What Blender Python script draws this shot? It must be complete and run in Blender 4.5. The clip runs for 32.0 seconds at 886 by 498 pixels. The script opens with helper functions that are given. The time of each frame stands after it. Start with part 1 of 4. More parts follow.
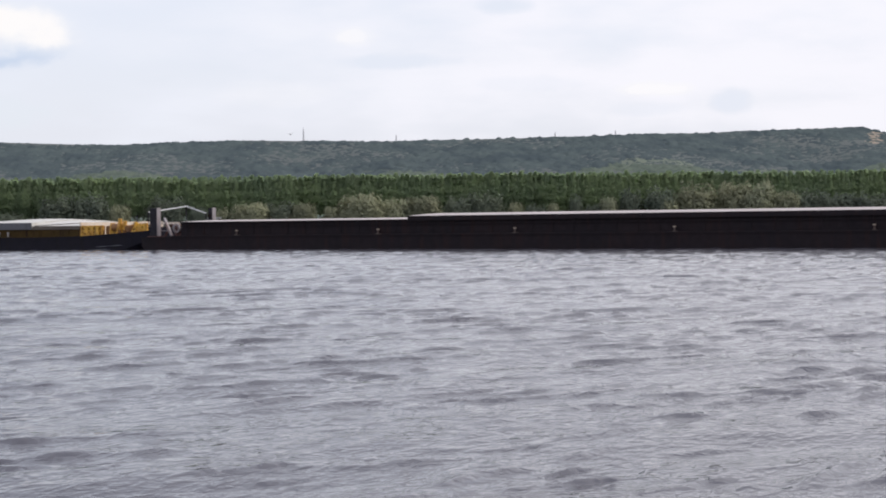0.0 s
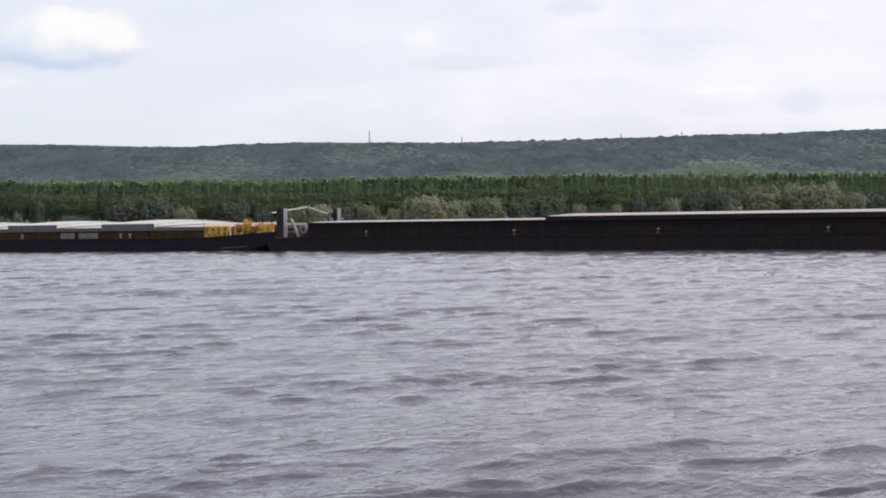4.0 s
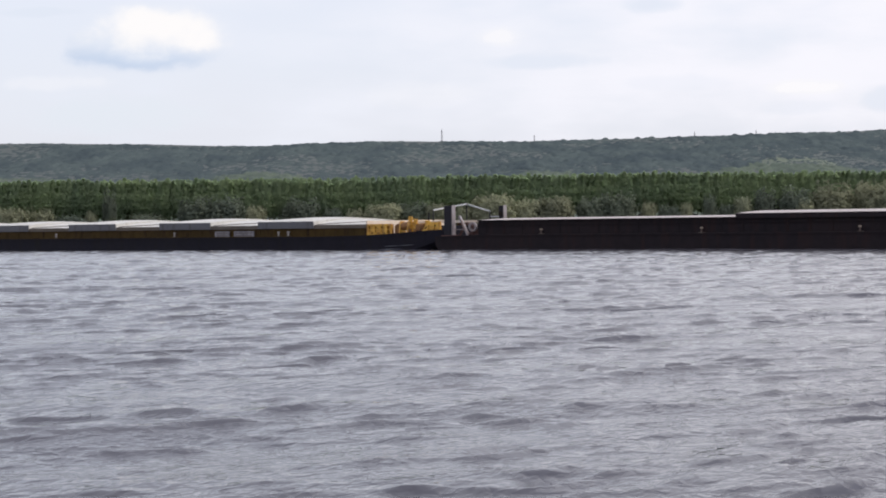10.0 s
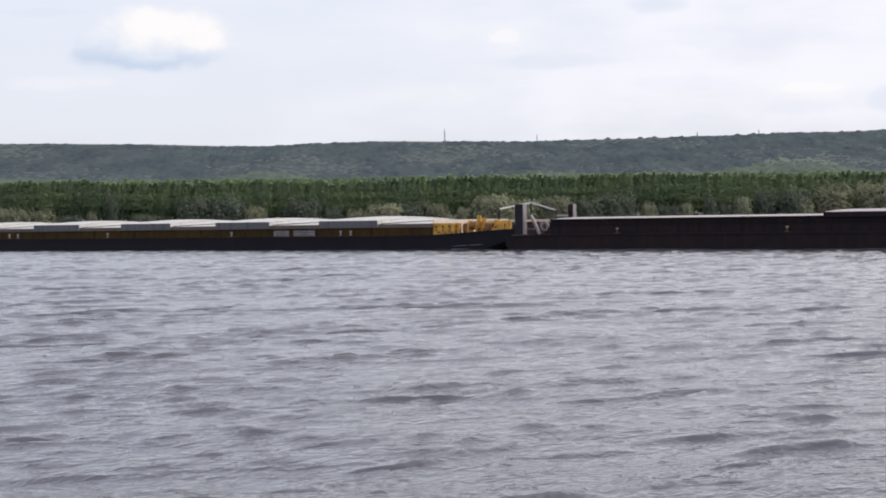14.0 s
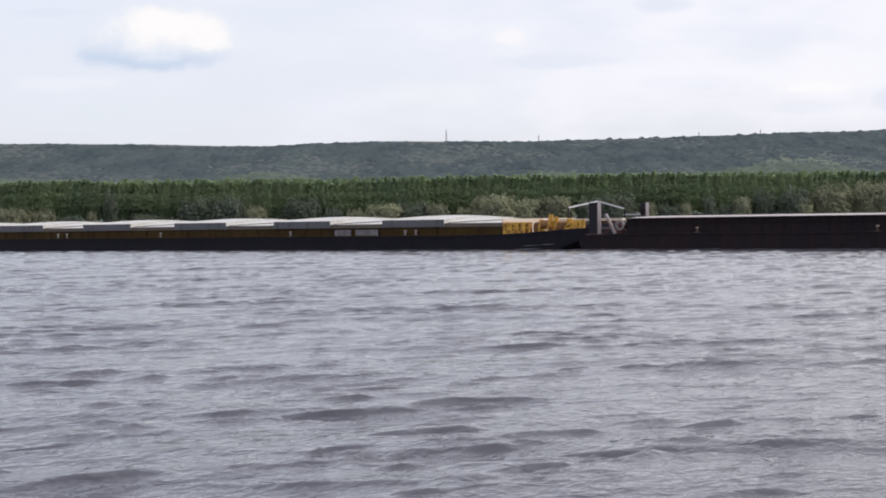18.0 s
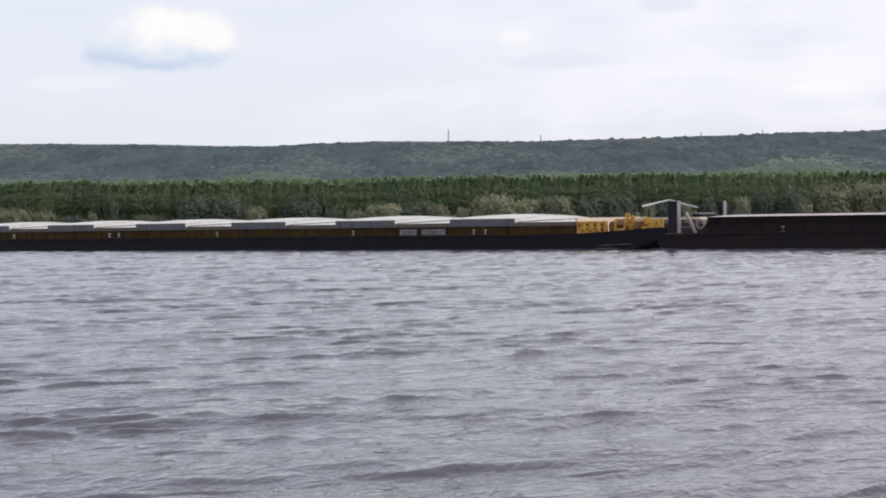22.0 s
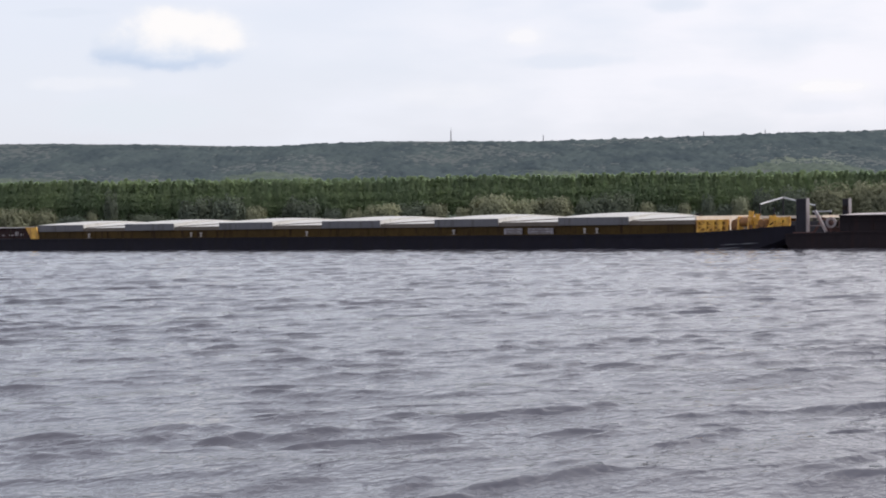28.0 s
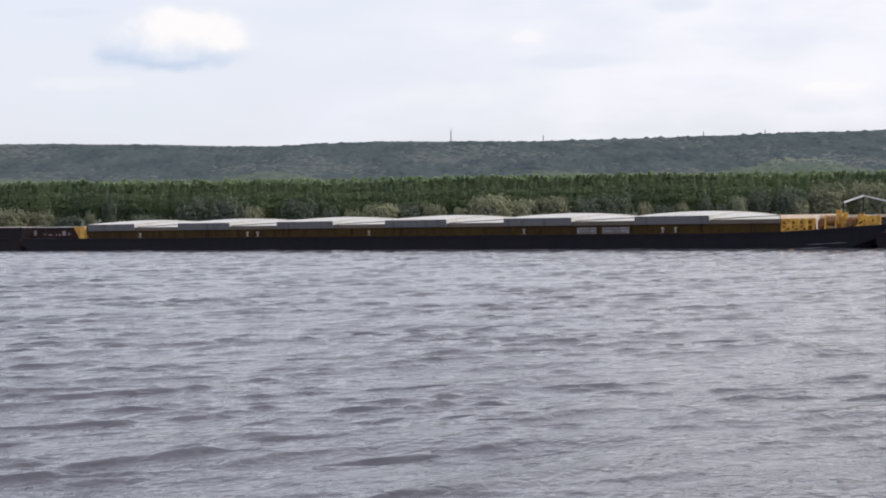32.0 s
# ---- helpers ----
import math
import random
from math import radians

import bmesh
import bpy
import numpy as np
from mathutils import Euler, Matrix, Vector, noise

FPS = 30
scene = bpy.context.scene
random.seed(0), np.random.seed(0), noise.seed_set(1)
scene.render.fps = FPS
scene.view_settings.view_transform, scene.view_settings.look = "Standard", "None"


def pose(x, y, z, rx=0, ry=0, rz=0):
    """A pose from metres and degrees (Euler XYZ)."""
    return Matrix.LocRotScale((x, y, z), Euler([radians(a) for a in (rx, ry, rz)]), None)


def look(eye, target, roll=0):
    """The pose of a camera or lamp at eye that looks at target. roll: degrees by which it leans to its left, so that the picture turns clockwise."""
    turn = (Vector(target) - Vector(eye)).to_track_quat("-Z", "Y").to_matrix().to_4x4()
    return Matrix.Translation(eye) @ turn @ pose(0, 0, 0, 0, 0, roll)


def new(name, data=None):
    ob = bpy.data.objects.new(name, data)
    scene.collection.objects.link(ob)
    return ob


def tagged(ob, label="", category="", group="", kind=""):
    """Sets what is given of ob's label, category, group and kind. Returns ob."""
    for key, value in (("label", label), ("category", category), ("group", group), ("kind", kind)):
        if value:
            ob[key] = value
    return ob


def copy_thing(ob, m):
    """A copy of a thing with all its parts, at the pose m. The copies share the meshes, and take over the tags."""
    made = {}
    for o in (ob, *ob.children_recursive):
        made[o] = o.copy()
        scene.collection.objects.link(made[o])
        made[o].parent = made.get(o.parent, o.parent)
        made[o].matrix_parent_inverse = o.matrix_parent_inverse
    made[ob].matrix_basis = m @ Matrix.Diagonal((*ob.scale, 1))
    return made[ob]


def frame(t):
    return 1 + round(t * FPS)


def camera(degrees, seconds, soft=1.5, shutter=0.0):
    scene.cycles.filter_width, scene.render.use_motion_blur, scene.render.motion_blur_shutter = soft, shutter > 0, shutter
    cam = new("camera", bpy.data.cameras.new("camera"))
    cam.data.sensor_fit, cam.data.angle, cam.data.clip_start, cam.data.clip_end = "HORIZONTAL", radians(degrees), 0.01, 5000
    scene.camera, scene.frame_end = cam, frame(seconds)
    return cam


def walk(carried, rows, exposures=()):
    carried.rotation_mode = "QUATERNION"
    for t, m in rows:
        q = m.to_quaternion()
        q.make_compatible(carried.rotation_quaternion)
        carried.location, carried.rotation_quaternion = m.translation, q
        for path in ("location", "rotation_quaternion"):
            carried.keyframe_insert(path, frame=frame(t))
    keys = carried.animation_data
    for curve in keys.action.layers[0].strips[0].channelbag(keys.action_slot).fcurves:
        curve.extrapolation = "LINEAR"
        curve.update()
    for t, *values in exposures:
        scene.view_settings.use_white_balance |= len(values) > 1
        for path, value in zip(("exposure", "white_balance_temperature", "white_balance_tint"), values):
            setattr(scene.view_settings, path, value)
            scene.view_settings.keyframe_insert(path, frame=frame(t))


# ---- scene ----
# ---- camera and its way ----
# The river craft run along one line that leans 35 degrees to the view; the eye drifts along the same line.
LEAN = 35.1
ALONG = Vector((math.cos(radians(LEAN)), -math.sin(radians(LEAN)), 0.0))
EYE_HEIGHT = 2.05
cam = camera(28.0, 32.0, soft=1.9)

# seconds, compass heading to the right of north, degrees below level, lean
HEADINGS = [
    (0.0, 4.4394, 0.9741, -0.73), (0.5, 4.0884, 0.9536, -0.74), (1.0, 3.8273, 0.9519, -0.75), (1.5, 3.5711, 0.9229, -0.76), (2.0, 3.2918, 0.9116, -0.77),
    (2.5, 3.04, 0.909, -0.77), (3.0, 2.7972, 0.9065, -0.77), (3.5, 2.5724, 0.9041, -0.77), (5.5, 1.2725, 0.8892, -0.77), (6.0, 0.9109, 0.8848, -0.77),
    (6.5, 0.5901, 0.8808, -0.77), (7.0, 0.3421, 0.8777, -0.77), (7.5, 0.1396, 0.8752, -0.77), (8.0, -0.0037, 0.8734, -0.77), (8.5, -0.0521, 0.9037, -0.773),
    (9.0, -0.0547, 0.9092, -0.776), (10.0, -0.0596, 0.9093, -0.782), (11.0, -0.0918, 0.9091, -0.788), (12.0, -0.1149, 0.909, -0.794), (13.0, -0.1471, 0.9088, -0.8),
    (14.0, -0.1654, 0.9087, -0.802), (17.0, -0.2202, 0.9086, -0.806), (18.0, -0.2385, 0.9086, -0.808), (19.0, -0.2477, 0.9087, -0.809), (20.0, -0.2796, 0.9084, -0.811),
    (21.0, -0.307, 0.9083, -0.813), (22.0, -0.3253, 0.9082, -0.814), (23.0, -0.3617, 0.9079, -0.816), (24.0, -0.38, 0.9079, -0.817), (25.0, -0.3846, 0.908, -0.819),
    (28.0, -0.4349, 0.9079, -0.824), (29.0, -0.4395, 0.9081, -0.825), (30.0, -0.4441, 0.9082, -0.827), (31.0, -0.4488, 0.9084, -0.828), (32.0, -0.4534, 0.9085, -0.83),
]


def eye_row(t, heading, tilt, roll):
    eye = ALONG * (0.29 * t) + Vector((0, 0, EYE_HEIGHT))
    h, d = radians(heading), radians(tilt)
    way = Vector((math.sin(h) * math.cos(d), math.cos(h) * math.cos(d), -math.sin(d)))
    return t, look(eye, eye + way * 100.0, roll)


walk(cam, [eye_row(*r) for r in HEADINGS])

# ---- light ----
SUN_WAY = Vector((0.85, -0.12, 0.95)).normalized()


def make_world():
    w = bpy.data.worlds.new("hazy_sky")
    w.use_nodes = True
    scene.world = w
    nt = w.node_tree
    nt.nodes.clear()
    out = nt.nodes.new("ShaderNodeOutputWorld")
    sky = nt.nodes.new("ShaderNodeTexSky")
    sky.sky_type = "NISHITA"
    sky.sun_disc = False
    sky.sun_elevation = math.asin(SUN_WAY.z)
    sky.sun_rotation = math.atan2(SUN_WAY.x, SUN_WAY.y)
    sky.dust_density = 2.5
    clear = nt.nodes.new("ShaderNodeBackground")
    clear.inputs["Strength"].default_value = 0.12
    veil = nt.nodes.new("ShaderNodeBackground")
    veil.inputs["Color"].default_value = (0.817, 0.830, 0.932, 1)
    veil.inputs["Strength"].default_value = 0.93
    mix = nt.nodes.new("ShaderNodeMixShader")
    mix.inputs[0].default_value = 0.72
    nt.links.new(sky.outputs[0], clear.inputs["Color"])
    nt.links.new(clear.outputs[0], mix.inputs[1])
    nt.links.new(veil.outputs[0], mix.inputs[2])
    nt.links.new(mix.outputs[0], out.inputs[0])


make_world()
sun = new("sun", bpy.data.lights.new("sun", "SUN"))
sun.data.energy, sun.data.angle, sun.data.color = 1.7, radians(14), (1.0, 0.96, 0.90)
sun.matrix_world = look(SUN_WAY * 500, (0, 0, 0))
scene.view_settings.exposure = 0.31

# ---- materials ----


def material(name, color, second=None, rough=0.6, metal=0.0, scale=1.0, spread=0.5, grain=0.25, bump=0.0, stretch=(1, 1, 1),
             island=0.0, each=0.0, streak=None, ior=1.5, gloss=0.5, leaf=0.0, world=False):
    """Two-scale procedural surface: broad stains between two colours, fine grain on top, optional bump, streaks, variation per piece."""
    m = bpy.data.materials.new(name)
    m.use_nodes = True
    nt = m.node_tree
    n, link = nt.nodes, nt.links
    b = n["Principled BSDF"]
    b.inputs["Roughness"].default_value = rough
    b.inputs["Metallic"].default_value = metal
    b.inputs["IOR"].default_value = ior
    b.inputs["Specular IOR Level"].default_value = gloss
    tc = n.new("ShaderNodeTexCoord")
    mp = n.new("ShaderNodeMapping")
    mp.inputs["Scale"].default_value = stretch
    link.new(tc.outputs["Object"], mp.inputs["Vector"])
    broad = n.new("ShaderNodeTexNoise")
    broad.inputs["Scale"].default_value = scale
    broad.inputs["Detail"].default_value = 4
    fine = n.new("ShaderNodeTexNoise")
    fine.inputs["Scale"].default_value = scale * 9
    fine.inputs["Detail"].default_value = 3
    link.new(n.new("ShaderNodeNewGeometry").outputs["Position"] if world else mp.outputs[0], broad.inputs["Vector"])
    link.new(mp.outputs[0], fine.inputs["Vector"])
    ramp = n.new("ShaderNodeValToRGB")
    lo, hi = 0.5 - spread * 0.5, 0.5 + spread * 0.5
    ramp.color_ramp.elements[0].position, ramp.color_ramp.elements[1].position = max(0.0, lo), min(1.0, hi)
    second = second or tuple(c * 0.7 for c in color)
    ramp.color_ramp.elements[0].color = (*color, 1)
    ramp.color_ramp.elements[1].color = (*second, 1)
    link.new(broad.outputs["Fac"], ramp.inputs["Fac"])
    val = n.new("ShaderNodeMath")
    val.operation = "MULTIPLY_ADD"
    val.inputs[1].default_value = grain * 2
    val.inputs[2].default_value = 1.0 - grain
    link.new(fine.outputs["Fac"], val.inputs[0])
    last = val.outputs[0]
    if island or each:
        if island:
            src = n.new("ShaderNodeNewGeometry").outputs["Random Per Island"]
        else:
            src = n.new("ShaderNodeObjectInfo").outputs["Random"]
        k = n.new("ShaderNodeMath")
        k.operation = "MULTIPLY_ADD"
        amount = island or each
        k.inputs[1].default_value = amount * 2
        k.inputs[2].default_value = 1.0 - amount
        link.new(src, k.inputs[0])
        mm = n.new("ShaderNodeMath")
        mm.operation = "MULTIPLY"
        link.new(last, mm.inputs[0])
        link.new(k.outputs[0], mm.inputs[1])
        last = mm.outputs[0]
    hsv = n.new("ShaderNodeHueSaturation")
    link.new(ramp.outputs[0], hsv.inputs["Color"])
    link.new(last, hsv.inputs["Value"])
    col = hsv.outputs[0]
    if streak:
        mp2 = n.new("ShaderNodeMapping")
        mp2.inputs["Scale"].default_value = (2.2, 2.2, 0.25)
        link.new(tc.outputs["Object"], mp2.inputs["Vector"])
        st = n.new("ShaderNodeTexNoise")
        st.inputs["Scale"].default_value = 1.3
        st.inputs["Detail"].default_value = 6
        link.new(mp2.outputs[0], st.inputs["Vector"])
        sr = n.new("ShaderNodeValToRGB")
        sr.color_ramp.elements[0].position, sr.color_ramp.elements[1].position = 0.52, 0.72
        link.new(st.outputs["Fac"], sr.inputs["Fac"])
        mx = n.new("ShaderNodeMix")
        mx.data_type = "RGBA"
        link.new(sr.outputs[0], mx.inputs[0])
        link.new(col, mx.inputs[6])
        mx.inputs[7].default_value = (*streak, 1)
        col = mx.outputs[2]
    link.new(col, b.inputs["Base Color"])
    if leaf:
        thin = n.new("ShaderNodeBsdfTranslucent")
        link.new(col, thin.inputs["Color"])
        both = n.new("ShaderNodeMixShader")
        both.inputs[0].default_value = leaf
        link.new(b.outputs[0], both.inputs[1])
        link.new(thin.outputs[0], both.inputs[2])
        link.new(both.outputs[0], n["Material Output"].inputs[0])
    if bump:
        bp = n.new("ShaderNodeBump")
        bp.inputs["Strength"].default_value = bump
        bp.inputs["Distance"].default_value = 0.05
        link.new(fine.outputs["Fac"], bp.inputs["Height"])
        link.new(bp.outputs[0], b.inputs["Normal"])
    return m


# size, from, to, height
RIPPLES = ((2.3, 0.42, 0.8, 0.014), (6.0, 0.25, 0.8, 0.008))


def water_material():
    m = bpy.data.materials.new("river_water")
    m.use_nodes = True
    nt = m.node_tree
    n, link = nt.nodes, nt.links
    b = n["Principled BSDF"]
    b.inputs["IOR"].default_value = 1.33
    b.inputs["Roughness"].default_value = 0.05
    b.inputs["Specular Tint"].default_value = (1.0, 0.985, 1.0, 1)
    tc = n.new("ShaderNodeTexCoord")
    silt = n.new("ShaderNodeTexNoise")
    silt.inputs["Scale"].default_value = 0.12
    silt.inputs["Detail"].default_value = 5
    link.new(tc.outputs["Object"], silt.inputs["Vector"])
    ramp = n.new("ShaderNodeValToRGB")
    ramp.color_ramp.elements[0].position, ramp.color_ramp.elements[1].position = 0.35, 0.65
    ramp.color_ramp.elements[0].color = (0.058, 0.057, 0.071, 1)
    ramp.color_ramp.elements[1].color = (0.067, 0.064, 0.078, 1)
    link.new(silt.outputs["Fac"], ramp.inputs["Fac"])
    link.new(ramp.outputs[0], b.inputs["Base Color"])
    mp = n.new("ShaderNodeMapping")
    mp.vector_type = "TEXTURE"
    mp.inputs["Rotation"].default_value = (0, 0, radians(145))
    mp.inputs["Scale"].default_value = (0.62, 1.0, 1.0)
    link.new(tc.outputs["Object"], mp.inputs["Vector"])
    # ripples: steep little crests that stand on flat patches, and a finer grain over all
    height = None
    for scale, low, high, amount in RIPPLES:
        w = n.new("ShaderNodeTexNoise")
        w.inputs["Scale"].default_value = scale
        w.inputs["Detail"].default_value = 2
        w.inputs["Distortion"].default_value = 0.5
        link.new(mp.outputs[0], w.inputs["Vector"])
        lift = n.new("ShaderNodeMapRange")
        lift.interpolation_type = "SMOOTHSTEP"
        lift.inputs["From Min"].default_value, lift.inputs["From Max"].default_value = low, high
        lift.inputs["To Max"].default_value = amount
        link.new(w.outputs["Fac"], lift.inputs["Value"])
        if height is None:
            height = lift.outputs[0]
        else:
            k = n.new("ShaderNodeMath")
            link.new(height, k.inputs[0])
            link.new(lift.outputs[0], k.inputs[1])
            height = k.outputs[0]
    bp = n.new("ShaderNodeBump")
    bp.inputs["Strength"].default_value = 1.0
    bp.inputs["Distance"].default_value = 1.0
    link.new(height, bp.inputs["Height"])
    link.new(bp.outputs[0], b.inputs["Normal"])
    return m


GREY_PUFF, WHITE_PUFF = (0.60, 0.645, 0.735), (0.80, 0.785, 0.80)
PUFFS = (
    (-1040, 555, 150, 16, GREY_PUFF, 0.75), (-1000, 372, 170, 26, WHITE_PUFF, 0.5), (-850, 285, 300, 60, (0.60, 0.66, 0.70), 0.5),
    (158, 474, 75, 30, WHITE_PUFF, 0.8), (270, 410, 180, 24, GREY_PUFF, 0.75), (553, 556, 90, 26, GREY_PUFF, 0.8),
    (620, 352, 150, 24, GREY_PUFF, 0.25), (952, 336, 110, 24, WHITE_PUFF, 0.9), (930, 282, 120, 22, GREY_PUFF, 0.35),
    (-915, 474, 62, 40, GREY_PUFF, 0.9), (1150, 300, 70, 40, GREY_PUFF, 0.7), (-60, 330, 170, 40, WHITE_PUFF, 0.35),
)


def cloud_material():
    """Soft cloud veil: glows by daylight, clear between the banks."""
    m = bpy.data.materials.new("cloud_veil")
    m.use_nodes = True
    nt = m.node_tree
    n, link = nt.nodes, nt.links
    n.clear()
    out = n.new("ShaderNodeOutputMaterial")
    tc = n.new("ShaderNodeTexCoord")
    sep = n.new("ShaderNodeSeparateXYZ")
    link.new(tc.outputs["Object"], sep.inputs[0])

    def math_node(op, a, b=None, c=None, clamp=False):
        k = n.new("ShaderNodeMath")
        k.operation = op
        k.use_clamp = clamp
        for i, v in enumerate((a, b, c)):
            if v is None:
                continue
            if isinstance(v, (int, float)):
                k.inputs[i].default_value = v
            else:
                link.new(v, k.inputs[i])
        return k.outputs[0]

    def noise_node(scale, detail, stretch):
        mp = n.new("ShaderNodeMapping")
        mp.inputs["Scale"].default_value = stretch
        link.new(tc.outputs["Object"], mp.inputs["Vector"])
        t = n.new("ShaderNodeTexNoise")
        t.inputs["Scale"].default_value = scale
        t.inputs["Detail"].default_value = detail
        link.new(mp.outputs[0], t.inputs["Vector"])
        return t.outputs["Fac"]

    x, z = sep.outputs["X"], sep.outputs["Z"]
    fluff = noise_node(0.011, 5, (1, 1, 1.5))
    # the one heaped cloud, flat below and round above
    dx = math_node("DIVIDE", math_node("SUBTRACT", x, -738.0), 192.0)
    dz = math_node("DIVIDE", math_node("SUBTRACT", z, 494.0), 80.0)
    r2 = math_node("ADD", math_node("MULTIPLY", dx, dx), math_node("MULTIPLY", dz, dz))
    body = math_node("SUBTRACT", 1.0, r2)
    body = math_node("ADD", body, math_node("MULTIPLY", math_node("SUBTRACT", fluff, 0.5), 1.5))
    heap = n.new("ShaderNodeMapRange")
    heap.interpolation_type = "SMOOTHSTEP"
    heap.inputs["From Min"].default_value, heap.inputs["From Max"].default_value = -0.40, 0.70
    link.new(body, heap.inputs["Value"])
    # broad thin banks all over
    bank = math_node("MULTIPLY_ADD", x, 0.00009, noise_node(0.0022, 5, (1, 1, 3.2)))
    veil = n.new("ShaderNodeMapRange")
    veil.interpolation_type = "SMOOTHSTEP"
    veil.inputs["From Min"].default_value, veil.inputs["From Max"].default_value = 0.30, 0.72
    veil.inputs["To Max"].default_value = 0.8
    link.new(bank, veil.inputs["Value"])
    # blue-grey shaded flank of the heap, below it and to one side
    sx = math_node("DIVIDE", math_node("SUBTRACT", x, -765.0), 220.0)
    sz = math_node("DIVIDE", math_node("SUBTRACT", z, 436.0), 48.0)
    sbody = math_node("SUBTRACT", 1.0, math_node("ADD", math_node("MULTIPLY", sx, sx), math_node("MULTIPLY", sz, sz)))
    sbody = math_node("ADD", sbody, math_node("MULTIPLY", math_node("SUBTRACT", fluff, 0.5), 1.3))
    shade = n.new("ShaderNodeMapRange")
    shade.interpolation_type = "SMOOTHSTEP"
    shade.inputs["From Min"].default_value, shade.inputs["From Max"].default_value = -0.1, 0.8
    shade.inputs["To Max"].default_value = 0.95
    link.new(sbody, shade.inputs["Value"])
    tone = n.new("ShaderNodeMix")
    tone.data_type = "RGBA"
    link.new(shade.outputs[0], tone.inputs[0])
    # greyer towards one end of the sky, whiter towards the other
    side = n.new("ShaderNodeMapRange")
    side.interpolation_type = "SMOOTHSTEP"
    side.inputs["From Min"].default_value, side.inputs["From Max"].default_value = -1100, 900
    link.new(x, side.inputs["Value"])
    ground_tone = n.new("ShaderNodeMix")
    ground_tone.data_type = "RGBA"
    link.new(side.outputs[0], ground_tone.inputs[0])
    ground_tone.inputs[6].default_value = (0.655, 0.688, 0.765, 1)
    ground_tone.inputs[7].default_value = (0.785, 0.772, 0.822, 1)
    last_tone, last_cover = ground_tone.outputs[2], None
    # small puffs and streaks: place, size, tone, strength
    for px, pz, rx, rz, colour, strength in PUFFS:
        ex = math_node("DIVIDE", math_node("SUBTRACT", x, px), rx)
        ez = math_node("DIVIDE", math_node("SUBTRACT", z, pz), rz)
        e = math_node("SUBTRACT", 1.0, math_node("ADD", math_node("MULTIPLY", ex, ex), math_node("MULTIPLY", ez, ez)))
        e = math_node("ADD", e, math_node("MULTIPLY", math_node("SUBTRACT", fluff, 0.5), 1.6))
        soft = n.new("ShaderNodeMapRange")
        soft.interpolation_type = "SMOOTHSTEP"
        soft.inputs["From Min"].default_value, soft.inputs["From Max"].default_value = -0.2, 0.9
        soft.inputs["To Max"].default_value = strength
        link.new(e, soft.inputs["Value"])
        blend = n.new("ShaderNodeMix")
        blend.data_type = "RGBA"
        link.new(soft.outputs[0], blend.inputs[0])
        link.new(last_tone, blend.inputs[6])
        blend.inputs[7].default_value = (*colour, 1)
        last_tone = blend.outputs[2]
        last_cover = soft.outputs[0] if last_cover is None else math_node("MAXIMUM", last_cover, soft.outputs[0])
    link.new(last_tone, tone.inputs[6])
    tone.inputs[7].default_value = (0.45, 0.53, 0.67, 1)
    both = n.new("ShaderNodeMix")
    both.data_type = "RGBA"
    link.new(heap.outputs[0], both.inputs[0])
    link.new(tone.outputs[2], both.inputs[6])
    under = n.new("ShaderNodeMapRange")
    under.interpolation_type = "SMOOTHSTEP"
    under.inputs["From Min"].default_value, under.inputs["From Max"].default_value = -1.05, 0.15
    low = math_node("ADD", math_node("MULTIPLY_ADD", dx, 0.35, dz), math_node("MULTIPLY", math_node("SUBTRACT", fluff, 0.5), 1.5))
    link.new(low, under.inputs["Value"])
    lit = n.new("ShaderNodeMix")
    lit.data_type = "RGBA"
    link.new(under.outputs[0], lit.inputs[0])
    lit.inputs[6].default_value = (0.56, 0.62, 0.73, 1)
    lit.inputs[7].default_value = (0.80, 0.782, 0.785, 1)
    link.new(lit.outputs[2], both.inputs[7])
    alpha = math_node("MAXIMUM", math_node("MAXIMUM", heap.outputs[0], shade.outputs[0]), math_node("MAXIMUM", veil.outputs[0], last_cover))
    # thins out towards the sheet's rim
    rim = math_node("SUBTRACT", 1.0, math_node("POWER", math_node("ABSOLUTE", math_node("DIVIDE", x, 3400.0)), 6.0), clamp=True)
    top = math_node("SUBTRACT", 1.0, math_node("POWER", math_node("DIVIDE", z, 4200.0), 6.0), clamp=True)
    alpha = math_node("MULTIPLY", math_node("MULTIPLY", alpha, rim), top)
    em = n.new("ShaderNodeEmission")
    link.new(both.outputs[2], em.inputs["Color"])
    clear = n.new("ShaderNodeBsdfTransparent")
    mix = n.new("ShaderNodeMixShader")
    link.new(alpha, mix.inputs[0])
    link.new(clear.outputs[0], mix.inputs[1])
    link.new(em.outputs[0], mix.inputs[2])
    link.new(mix.outputs[0], out.inputs[0])
    return m


WATER = water_material()
CLOUD = cloud_material()
NAVY = material("navy_hull_paint", (0.014, 0.013, 0.020), (0.018, 0.016, 0.022), 0.5, scale=0.35, grain=0.3, streak=(0.017, 0.015, 0.017), gloss=0.08)
BLACK = material("black_tarred_steel", (0.018, 0.015, 0.018), (0.025, 0.018, 0.020), 0.6, scale=0.3, grain=0.3, streak=(0.030, 0.018, 0.018), gloss=0.08)
OCHRE = material("weathered_ochre_steel", (0.074, 0.045, 0.013), (0.048, 0.031, 0.013), 0.65, scale=0.4, grain=0.3, streak=(0.026, 0.014, 0.010), gloss=0.08)
DECK = material("rusty_steel_deck", (0.07, 0.055, 0.05), (0.10, 0.06, 0.045), 0.8, scale=0.8)
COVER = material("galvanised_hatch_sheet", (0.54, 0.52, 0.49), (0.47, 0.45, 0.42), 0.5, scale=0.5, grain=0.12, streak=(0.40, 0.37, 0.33))
